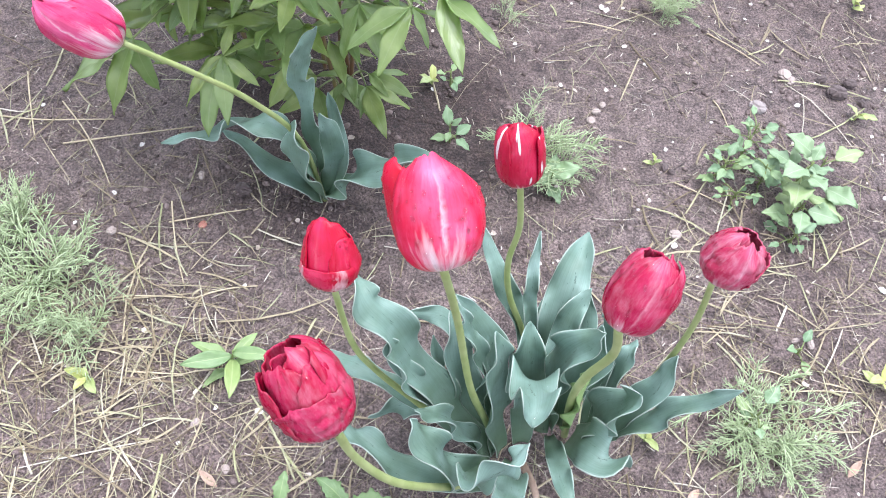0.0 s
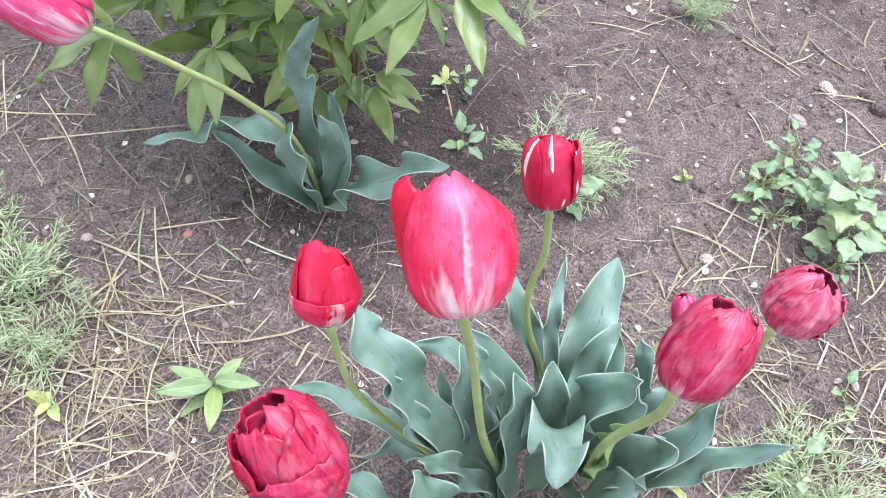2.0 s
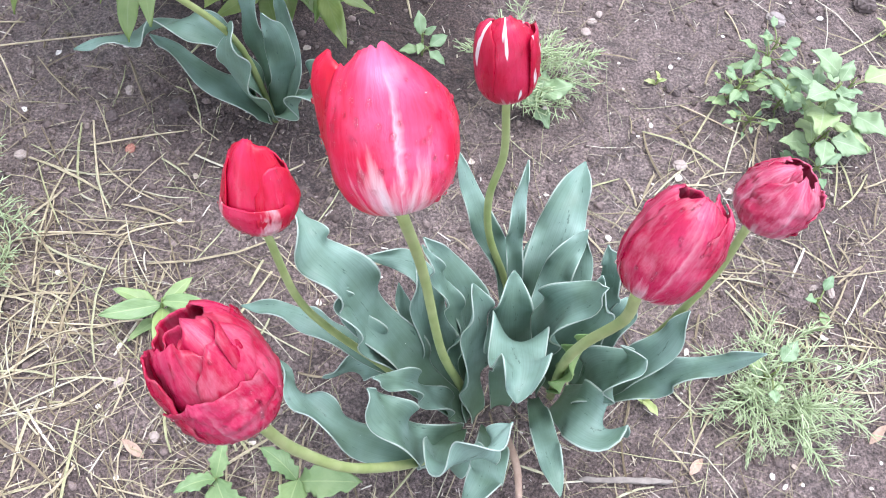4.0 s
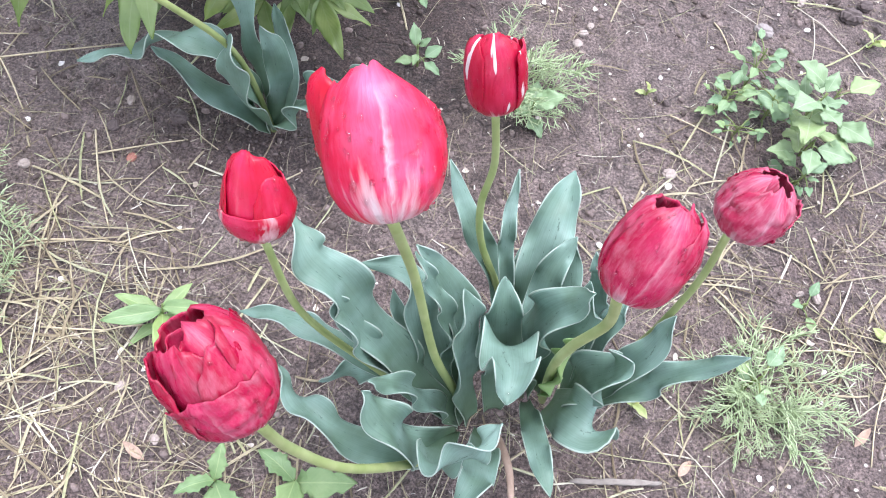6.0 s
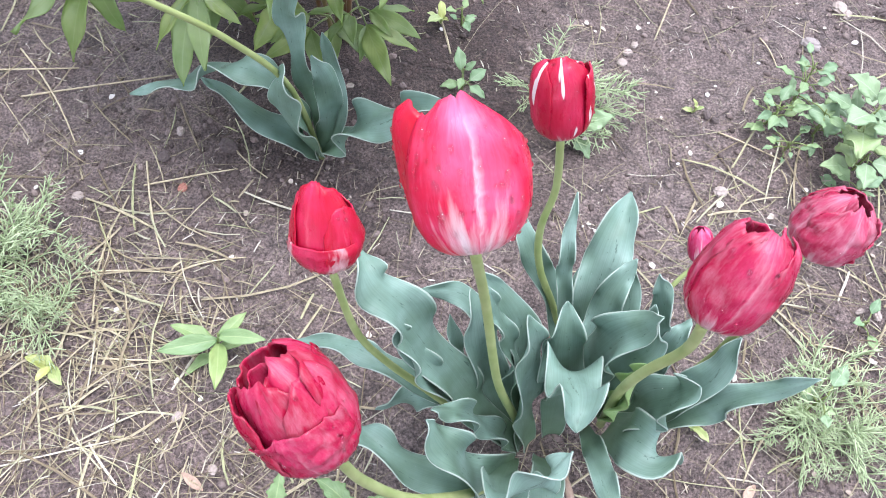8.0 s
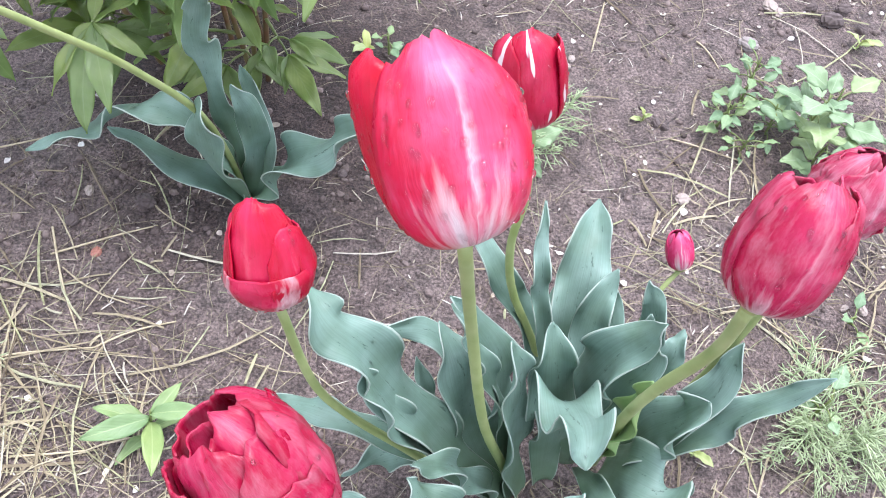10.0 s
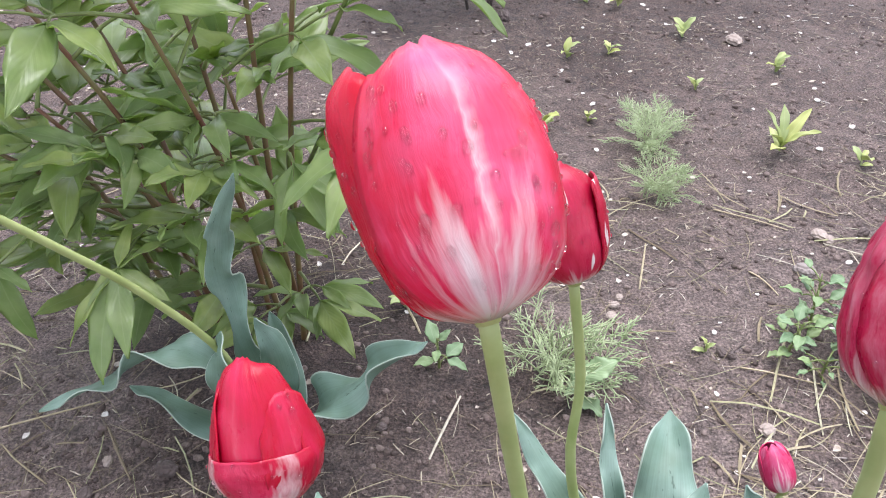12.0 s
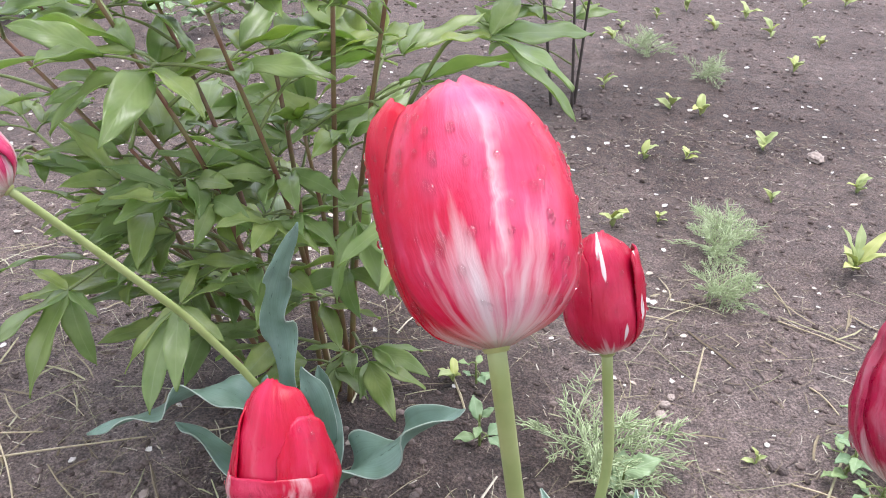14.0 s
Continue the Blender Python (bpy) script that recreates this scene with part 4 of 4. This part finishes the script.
# ---- weeds and seedlings ----
WEED_MESHES = {
    "mealy": [leaflet_mesh(60 + k, 0.04, 0.027, 0.5, 0.12, WEED_LEAF, 0.07, 1.12) for k in range(3)],
    "dull": [leaflet_mesh(65 + k, 0.03, 0.017, 0.6, 0.2, DULL_LEAF, 0.04, 1.35) for k in range(3)],
    "sprout": [leaflet_mesh(70 + k, 0.06, 0.02, 0.7, 0.3, FRESH_LEAF, 0.0, 1.9) for k in range(2)],
    "seed": [leaflet_mesh(75 + k, 0.034, 0.014, 0.9, 0.4, SEEDLING, 0.0, 3.0) for k in range(3)],
    "strap": [leaflet_mesh(85 + k, 0.075, 0.018, 0.5, 0.35, SEEDLING, 0.0, 2.6) for k in range(2)],
    "lobed": [leaflet_mesh(80 + k, 0.095, 0.04, 0.9, 0.25, FRESH_LEAF, 0.12, 2.6, 0.6) for k in range(2)],
}


def leafy_weed(name, place, meshes, rng, height, leaves, size, label, category="weed", group="", rise=(0, 40), spread=0.0, mat=None):
    """A small plant: a stalk with leaves all round it."""
    x, y = place
    z = ground_z(x, y)
    plant_ob = thing(name, (x, y, z), label, category, group)
    lean = rng.uniform(-0.2, 0.2, 2) * height
    line = spline([(x, y, z - 0.004), (x + lean[0] * 0.4, y + lean[1] * 0.4, z + height * 0.5), (x + lean[0], y + lean[1], z + height)], 8)
    under("stalk", tube("weed_stalk", line, np.linspace(0.0018, 0.001, 8), mat or PEONY_GREEN, 6), plant_ob)
    turn = rng.uniform(0, 360)
    for k in range(leaves):
        turn += 137.5 + rng.uniform(-18, 18)
        s = 0.15 + 0.85 * (k + 0.5) / leaves
        p = Vector(line[min(int(s * 7), 7)])
        a, e = radians(turn), radians(rng.uniform(*rise))
        way = Vector((math.cos(a) * math.cos(e), math.sin(a) * math.cos(e), math.sin(e)))
        off = p + Vector((way.x, way.y, abs(way.z) * 0.6)) * rng.uniform(0.2, 1.0) * spread
        if spread > 0.01:
            under("twig", tube("twig", spline([p, (p + off) / 2 + Vector((0, 0, 0.003)), off], 4), [0.0009] * 4, PEONY_GREEN, 5), plant_ob)
        ob = new("leaf", meshes[rng.integers(len(meshes))])
        ob.parent = plant_ob
        ob.matrix_parent_inverse = Matrix.Translation(-plant_ob.location)
        ob.matrix_basis = frame_of(off, way, rng.uniform(-0.4, 0.4)) @ Matrix.Scale(size * rng.uniform(0.5, 1.15), 4)
    return plant_ob


def frond_mesh(seed, length):
    """A finely cut frond: a thin rib with a few narrow side shoots that fork once or twice."""
    rng = np.random.default_rng(seed)
    rib = spline([(0, 0, 0), (length * 0.5, rng.uniform(-0.1, 0.1) * length, length * 0.14), (length, rng.uniform(-0.3, 0.3) * length, rng.uniform(-0.1, 0.1) * length)], 12)
    pieces = [tube_data(rib, np.linspace(0.0008, 0.0005, 12), 4)]
    for i in (3, 5, 6, 8, 9, 10):
        for sgn in (-1, 1):
            ln = length * rng.uniform(0.26, 0.46) * (1.25 - 0.06 * i)
            way = unit(np.array((rng.uniform(0.7, 1.1), sgn * rng.uniform(0.5, 0.9), rng.uniform(-0.2, 0.4))))
            tip = rib[i] + way * ln
            pieces.append(tube_data([rib[i], (rib[i] + tip) / 2 + np.array((0, 0, 0.002)), tip], [0.0005, 0.00055, 0.00025], 4))
            for at, turn in ((0.3, 0.65), (0.55, -0.6))[:1 + (rng.uniform() < 0.7)]:
                p = rib[i] + way * ln * at
                turn *= sgn * rng.uniform(0.7, 1.3)
                c, q = math.cos(turn), math.sin(turn)
                w2 = unit(np.array((way[0] * c - way[1] * q, way[0] * q + way[1] * c, way[2] + rng.uniform(-0.25, 0.25))))
                pieces.append(tube_data([p, p + w2 * ln * 0.25, p + w2 * ln * 0.5], [0.00045, 0.0005, 0.00025], 4))
    return mesh_of("frond", *merged(pieces), FEATHER)


FRONDS = [frond_mesh(90 + k, 0.07) for k in range(5)]


def feathery_weed(place, rng, count, size, label, group="feathery weeds"):
    x, y = place
    z = ground_z(x, y)
    ob = thing("feathery_weed", (x, y, z), label, "weed", group)
    for k in range(count):
        a, e = rng.uniform(0, 6.28), radians(rng.uniform(5, 62))
        way = (math.cos(a) * math.cos(e), math.sin(a) * math.cos(e), math.sin(e))
        f = new("frond", FRONDS[rng.integers(len(FRONDS))])
        f.parent = ob
        f.matrix_basis = frame_of(Vector((rng.uniform(-1, 1), rng.uniform(-1, 1), 0.0)) * 0.02 * size, way, rng.uniform(-1, 1)) @ Matrix.Scale(size * rng.uniform(0.6, 1.15), 4)
    return ob


wr = np.random.default_rng(7)
FEATHERY = "feathery green weed with threadlike leaves growing from bare soil"
for px, py, n, s in ((-0.43, 0.55, 26, 1.3), (-0.5, 0.63, 22, 1.2), (-0.37, 0.5, 15, 1.0), (-0.47, 0.45, 16, 1.1), (-0.53, 0.53, 16, 1.2), (0.462, 0.5, 30, 1.2), (0.48, 0.465, 12, 0.9),
                     (0.165, 0.86, 26, 1.25), (0.35, 1.2, 24, 0.9), (0.373, 1.33, 26, 1.0), (0.4, 1.4, 18, 0.8), (0.5, 2.23, 20, 1.0), (0.374, 2.42, 22, 1.1), (0.1, 1.15, 10, 0.6)):
    feathery_weed((px, py), wr, n, s, FEATHERY)

for px, py, h, n, s in ((0.53, 0.865, 0.07, 11, 1.35), (0.565, 0.885, 0.06, 6, 1.35), (0.535, 0.825, 0.04, 5, 1.1)):
    leafy_weed("leafy_weed", (px, py), WEED_MESHES["mealy"], wr, h, n, s, "pale green weed with broad toothed leaves", group="weed patch", spread=0.028)
for px, py, h, n, s in ((0.465, 0.915, 0.07, 16, 1.0), (0.43, 0.88, 0.05, 14, 0.8), (0.49, 0.87, 0.05, 14, 0.75), (0.45, 0.84, 0.03, 10, 0.6), (0.529, 0.785, 0.03, 8, 0.9)):
    leafy_weed("leafy_weed", (px, py), WEED_MESHES["dull"], wr, h, n, s, "bluish-green weed with small oval leaves", group="weed patch", spread=0.026)
for px, py, h, n, s in ((0.041, 0.876, 0.05, 6, 0.9), (0.03, 0.98, 0.03, 5, 0.7), (0.525, 0.615, 0.02, 3, 1.1)):
    leafy_weed("leafy_weed", (px, py), WEED_MESHES["dull"], wr, h, n, s, "small dull green weed with soft oval leaves", spread=0.015)
leafy_weed("leafy_weed", (0.447, 0.505), WEED_MESHES["mealy"], wr, 0.05, 6, 0.75, "pale weed with toothed leaves among feathery fronds", spread=0.02)
leafy_weed("sprout", (-0.178, 0.487), WEED_MESHES["sprout"], wr, 0.045, 7, 0.95, "fresh green sprout with narrow pointed leaves", rise=(0, 25))
leafy_weed("leafy_weed", (0.19, 0.82), WEED_MESHES["mealy"], wr, 0.04, 4, 1.2, "young broad-leaved weed among feathery leaves", rise=(0, 30))
for px, py in ((-0.089, 0.335), (-0.012, 0.342)):
    leafy_weed("rosette_weed", (px, py), WEED_MESHES["lobed"], wr, 0.012, 3, 0.8, "young weed with lobed light green leaves", rise=(20, 45))

leafy_weed("seedling", (0.577, 1.326), WEED_MESHES["strap"], wr, 0.012, 7, 1.0, "rosette seedling with long pale green leaves", "seedling", "seedlings", (20, 65), mat=SEEDLING)
YOUNG = "yellow-green seedling with a few oval leaves in bare soil"
for px, py, s in ((0.34, 0.888, 0.8), (0.652, 1.027, 1.2), (0.685, 1.281, 1.2), (-0.339, 0.446, 1.0), (0.002, 0.978, 1.0), (0.326, 0.47, 0.8), (0.627, 0.588, 1.0),
                  (0.3, 1.448, 1.0), (0.223, 1.415, 1.4), (0.668, 1.604, 1.2), (0.507, 1.549, 1.0), (0.303, 1.708, 1.3), (0.385, 1.722, 1.1), (0.546, 1.791, 1.4)):
    leafy_weed("seedling", (px, py), WEED_MESHES["seed"], wr, 0.012 * s, 4, 0.85 * s, YOUNG, "seedling", "seedlings", (25, 65), mat=SEEDLING)
for px, py, s in ((0.451, 1.966, 1.6), (0.387, 1.989, 1.5), (0.741, 2.329, 1.5), (0.727, 2.85, 2.0), (0.606, 2.694, 1.6), (0.757, 2.647, 2.0), (0.871, 2.572, 1.5), (0.333, 2.669, 1.8),
                  (0.557, 2.92, 2.0), (0.45, 2.8, 1.8), (0.3, 2.55, 1.5), (0.95, 3.05, 2.0), (1.1, 3.1, 2.0), (0.8, 3.15, 2.0), (1.0, 2.3, 1.5), (0.25, 2.12, 1.6)):
    leafy_weed("seedling", (px, py), WEED_MESHES["seed"], wr, 0.012 * s, 4, 0.75 * s, YOUNG, "seedling", "seedlings", (25, 65), mat=SEEDLING)
for k in range(26):
    leafy_weed("leafy_weed", (wr.uniform(-1.75, -0.55), wr.uniform(2.25, 2.95)), WEED_MESHES["dull" if k % 3 else "mealy"], wr, wr.uniform(0.06, 0.14), 14, 1.5, "low leafy weed in a green strip behind the bed", group="weeds behind the bed", spread=0.06)


# ---- loose things on the soil ----
def scatter(rng, count, density, box):
    """Places in the box, thinned by a density from 0 to 1."""
    out = []
    while len(out) < count:
        x, y = rng.uniform(box[0], box[1]), rng.uniform(box[2], box[3])
        if rng.uniform() < density(x, y):
            out.append((x, y))
    return out


def strawy(x, y):
    d = 0.1
    d += 1.0 * math.exp(-(((x + 0.32) / 0.17) ** 2 + ((y - 0.42) / 0.2) ** 2))
    d += 0.5 * math.exp(-(((x + 0.1) / 0.12) ** 2 + ((y - 0.34) / 0.09) ** 2))
    d += 0.45 * math.exp(-(((x - 0.4) / 0.14) ** 2 + ((y - 0.66) / 0.12) ** 2))
    d += 0.5 * math.exp(-(((x - 0.58) / 0.12) ** 2 + ((y - 0.55) / 0.06) ** 2))
    d += 0.1 * math.exp(-(((x + 0.45) / 0.15) ** 2 + ((y - 0.8) / 0.15) ** 2))
    d += 0.3 * math.exp(-(((x - 0.64) / 0.1) ** 2 + ((y - 0.72) / 0.1) ** 2))
    d += 0.25 * math.exp(-(((x - 0.3) / 0.2) ** 2 + ((y - 0.38) / 0.08) ** 2))
    d *= 1 - 0.85 * math.exp(-(((x + 0.05) / 0.22) ** 2 + ((y - 0.89) / 0.15) ** 2))
    return min(d, 1.0)


def strip(rng, x, y, length, width, lift, curl):
    """A bent blade of straw."""
    a = rng.uniform(0, 6.28)
    d = np.array((math.cos(a), math.sin(a)))
    side = np.array((-d[1], d[0], 0.0))
    turn = rng.uniform(-curl, curl)
    verts = []
    for k, s in enumerate((-0.5, -0.17, 0.17, 0.5)):
        px, py = np.array((x, y)) + d * s * length + side[:2] * turn * length * (s * s)
        z = ground_z(px, py) + lift * (1.0 - 0.6 * abs(s) * 2 * rng.uniform(0.4, 1)) + 0.001
        w = width * (0.8 if k in (0, 3) else 1.0)
        c = np.array((px, py, z))
        verts += [c - side * w / 2, c + side * w / 2, c + np.array((0, 0, width * 0.45))]
    faces = [(0, 2, 1), (9, 10, 11)]
    for k in range(3):
        b = k * 3
        faces += [(b, b + 1, b + 4, b + 3), (b + 1, b + 2, b + 5, b + 4), (b + 2, b, b + 3, b + 5)]
    return verts, faces


def petal_bit(rng, x, y, r):
    """A fallen blossom petal, slightly cupped."""
    z = ground_z(x, y) + 0.001
    a0, stretch = rng.uniform(0, 6.28), rng.uniform(0.6, 1.0)
    verts = [(x, y, z + 0.0005)]
    tilt = rng.uniform(-0.3, 0.3)
    for q in range(7):
        a = q * 2 * math.pi / 7
        rr = r * rng.uniform(0.6, 1.15)
        ux, uy = math.cos(a) * rr, math.sin(a) * rr * stretch
        verts.append((x + ux * math.cos(a0) - uy * math.sin(a0), y + ux * math.sin(a0) + uy * math.cos(a0), z + 0.22 * r + tilt * ux + 0.0005))
    verts += [(p[0], p[1], p[2] - 0.0012) for p in verts]
    faces = [(0, 1 + q, 1 + (q + 1) % 7) for q in range(7)] + [(8, 9 + (q + 1) % 7, 9 + q) for q in range(7)]
    faces += [(1 + q, 9 + q, 9 + (q + 1) % 7, 1 + (q + 1) % 7) for q in range(7)]
    return verts, faces


def stuff(name, pieces, mat, label, category, smooth=False):
    return tagged(new(name, mesh_of(name, *merged(pieces), mat, smooth=smooth)), label, category, kind="stuff")


lr = np.random.default_rng(31)
stuff("straw", [strip(lr, x, y, lr.uniform(0.012, 0.09) * (1.9 if lr.uniform() < 0.2 else 1), 0.0006 + 0.0026 * lr.uniform() ** 4, lr.uniform(0.0005, 0.006), 0.3) for x, y in scatter(lr, 2900, strawy, (-0.8, 0.9, 0.2, 1.25))],
      STRAW, "dry cut straw and grass lying on the soil", "straw")
stuff("chaff", [strip(lr, x, y, 0.003 + 0.016 * lr.uniform() ** 2, 0.0005 + 0.0012 * lr.uniform() ** 2, 0.0008, 0.15) for x, y in scatter(lr, 17000, lambda x, y: (0.45 + 0.5 * strawy(x, y)) * (1 - 0.7 * math.exp(-(((x + 0.05) / 0.22) ** 2 + ((y - 0.89) / 0.15) ** 2))), (-0.9, 1.1, 0.2, 1.9))],
      CHIP, "pale chaff and bits of dry stalk on the soil", "chaff")
stuff("fallen_petals", [petal_bit(lr, x, y, lr.uniform(0.0018, 0.0055)) for x, y in scatter(lr, 320, lambda x, y: 0.4 + 0.6 * (x > 0.2), (-0.8, 1.3, 0.2, 1.3))]
      + [petal_bit(lr, x, y, lr.uniform(0.0025, 0.0075)) for x, y in scatter(lr, 850, lambda x, y: 0.8, (-1.6, 1.6, 1.15, 3.3))],
      BLOSSOM, "faded white blossom petals fallen on the soil", "petals")


def crumby(x, y):
    return 0.16 + 0.8 * math.exp(-(((x + 0.2) / 0.2) ** 2 + ((y - 0.74) / 0.1) ** 2)) + 0.3 * math.exp(-(((x - 0.7) / 0.15) ** 2 + ((y - 1.1) / 0.15) ** 2))


crumbs = []
for x, y in scatter(lr, 5000, lambda x, y: 0.3 + 0.7 * (noise.noise((x * 2.2, y * 2.2, 8.0)) > 0.05), (-1.3, 1.7, 1.9, 3.6)):
    r = 0.002 + 0.007 * lr.uniform() ** 5
    v, f = lump(lr, r, 0.5, 0.4)
    crumbs.append((v + np.array((x, y, ground_z(x, y) + r * 0.1)), f))
for x, y in scatter(lr, 30000, crumby, (-0.9, 1.1, 0.2, 2.1)):
    r = 0.0008 + 0.0055 * lr.uniform() ** 9
    v, f = lump(lr, r, 0.65, 0.35)
    crumbs.append((v + np.array((x, y, ground_z(x, y) + r * 0.12)), f))
stuff("soil_crumbs", crumbs, CLOD, "small crumbs and clods of soil", "soil crumbs", True)


def stone(name, place, r, mat, label, flat=0.6):
    rng = np.random.default_rng(int((place[0] + 5) * 1000))
    v, f = lump(rng, r, flat, 0.2)
    me = mesh_of(name, v, f, mat, smooth=False)
    bm = bmesh.new()
    bm.from_mesh(me)
    bmesh.ops.bevel(bm, geom=bm.edges[:], offset=r * 0.16, segments=2, affect="EDGES")
    bm.to_mesh(me)
    bm.free()
    ob = new(name, me)
    ob.location = (*place, ground_z(*place) + r * flat * 0.45)
    return tagged(ob, label, "stone")


stone("brick_chip", (-0.268, 0.681), 0.0085, BRICK, "small reddish chip of brick on the soil")
for px, py, r in ((0.63, 1.075, 0.02), (0.655, 1.1, 0.014), (0.61, 1.1, 0.012), (0.67, 1.06, 0.01), (0.355, 0.882, 0.009), (0.365, 0.875, 0.007), (-0.02, 0.79, 0.008), (-0.3, 0.72, 0.009), (0.1, 1.75, 0.02), (0.2, 1.9, 0.022), (0.05, 1.62, 0.014)):
    stone("clod", (px, py), r, DARK_CLOD, "dark damp clod of soil", 0.75)
stone("clod", (-0.229, 0.742), 0.015, DARK_CLOD, "lump of dried soil", 0.8)
for px, py, r in ((-0.203, 0.413, 0.008), (-0.155, 0.366, 0.007), (-0.38, 0.65, 0.008), (0.37, 0.77, 0.012), (-0.29, 0.757, 0.008), (0.252, 0.969, 0.009), (0.262, 0.985, 0.007), (0.246, 0.953, 0.008), (0.545, 0.632, 0.009), (0.525, 0.634, 0.008), (0.56, 1.09, 0.012)):
    stone("pebble", (px, py), r, PALE_STONE, "pale pebble on bare soil")
stone("stone", (0.635, 1.745), 0.026, PALE_STONE, "flat pale stone in the seedling bed", 0.5)
stone("stone", (0.5, 1.02), 0.016, STONE, "grey-brown stone half sunk in soil")
stone("stone", (0.55, 1.1), 0.014, PALE_STONE, "pale stone half sunk in soil")


def dry_stalk(points, r, label):
    ob = thing("dry_stalk", points[0], label, "stalk")
    under("stalk", tube("dry_stalk", spline(points, 12), np.linspace(r, r * 0.6, 12), DRY_STALK, 7), ob)


dry_stalk([(0.18, 0.42, 0.01), (0.195, 0.38, 0.03), (0.205, 0.33, 0.012)], 0.005, "split pinkish dry stalk by the tulips")


def straw_stalk(x0, y0, x1, y1, r):
    """One long hollow stalk lying across the litter."""
    rng = np.random.default_rng(int((x0 + 3) * 1000))
    bend = rng.uniform(-0.05, 0.05)
    pts = []
    for s in (0.0, 0.33, 0.66, 1.0):
        x, y = x0 + (x1 - x0) * s - (y1 - y0) * bend * math.sin(3.14 * s), y0 + (y1 - y0) * s + (x1 - x0) * bend * math.sin(3.14 * s)
        pts.append((x, y, ground_z(x, y) + r + 0.003 * math.sin(3.14 * s)))
    tagged(new("straw_stalk", tube("straw_stalk", spline(pts, 10), np.linspace(r, r * 0.7, 10), STRAW_STALK, 6)), "long pale dry straw stalk lying on the soil", "straw", "straw stalks")


for ends in ((-0.591, 0.808, -0.438, 0.833), (-0.491, 0.778, -0.321, 0.838), (-0.583, 0.892, -0.529, 0.776), (-0.517, 0.85, -0.405, 0.72), (-0.313, 0.678, -0.211, 0.716), (-0.351, 0.553, -0.248, 0.572),
             (-0.248, 0.572, -0.175, 0.602), (-0.318, 0.71, -0.265, 0.585), (-0.298, 0.463, -0.224, 0.471)):
    straw_stalk(*ends, 0.0013)
for ends in ((0.413, 0.636, 0.468, 0.586), (0.468, 0.586, 0.529, 0.571), (0.498, 0.557, 0.604, 0.572), (0.603, 0.562, 0.624, 0.524), (0.628, 0.565, 0.588, 0.441), (0.369, 0.858, 0.447, 0.828),
             (0.432, 1.024, 0.452, 0.975), (0.198, 1.148, 0.29, 1.143), (0.429, 1.168, 0.513, 1.112)):
    straw_stalk(*ends, 0.0011)


def wood_sliver():
    grid = np.zeros((12, 5, 3))
    for i in range(12):
        for j in range(5):
            s, u = i / 11, j / 2 - 1
            x, y = 0.262 + 0.095 * s, 0.381 + 0.011 * s + u * 0.0028 * (1 - 0.5 * abs(2 * s - 1) ** 3)
            grid[i, j] = (x, y, ground_z(x, y) + 0.006 + 0.001 * noise.noise((s * 6, u * 2, 4.0)))
    tagged(new("wood_sliver", sheet("wood_sliver", grid, 0.004, GREY_WOOD)), "grey weathered sliver of wood lying by the tulips", "wood")


wood_sliver()
dry = leaflet_mesh(95, 0.04, 0.014, -0.8, 0.5, DRY_STALK, 0.0, 2.0)
for px, py, a in ((0.572, 0.461, 0.9), (-0.16, 0.345, 2.6), (0.39, 0.42, 4.0)):
    ob = tagged(new("dry_leaf", dry), "curled pinkish-brown dry leaf on the soil", "leaf")
    ob.matrix_basis = Matrix.Translation((px, py, ground_z(px, py) + 0.002)) @ Matrix.Rotation(a, 4, "Z") @ Matrix.Scale(0.7, 4)
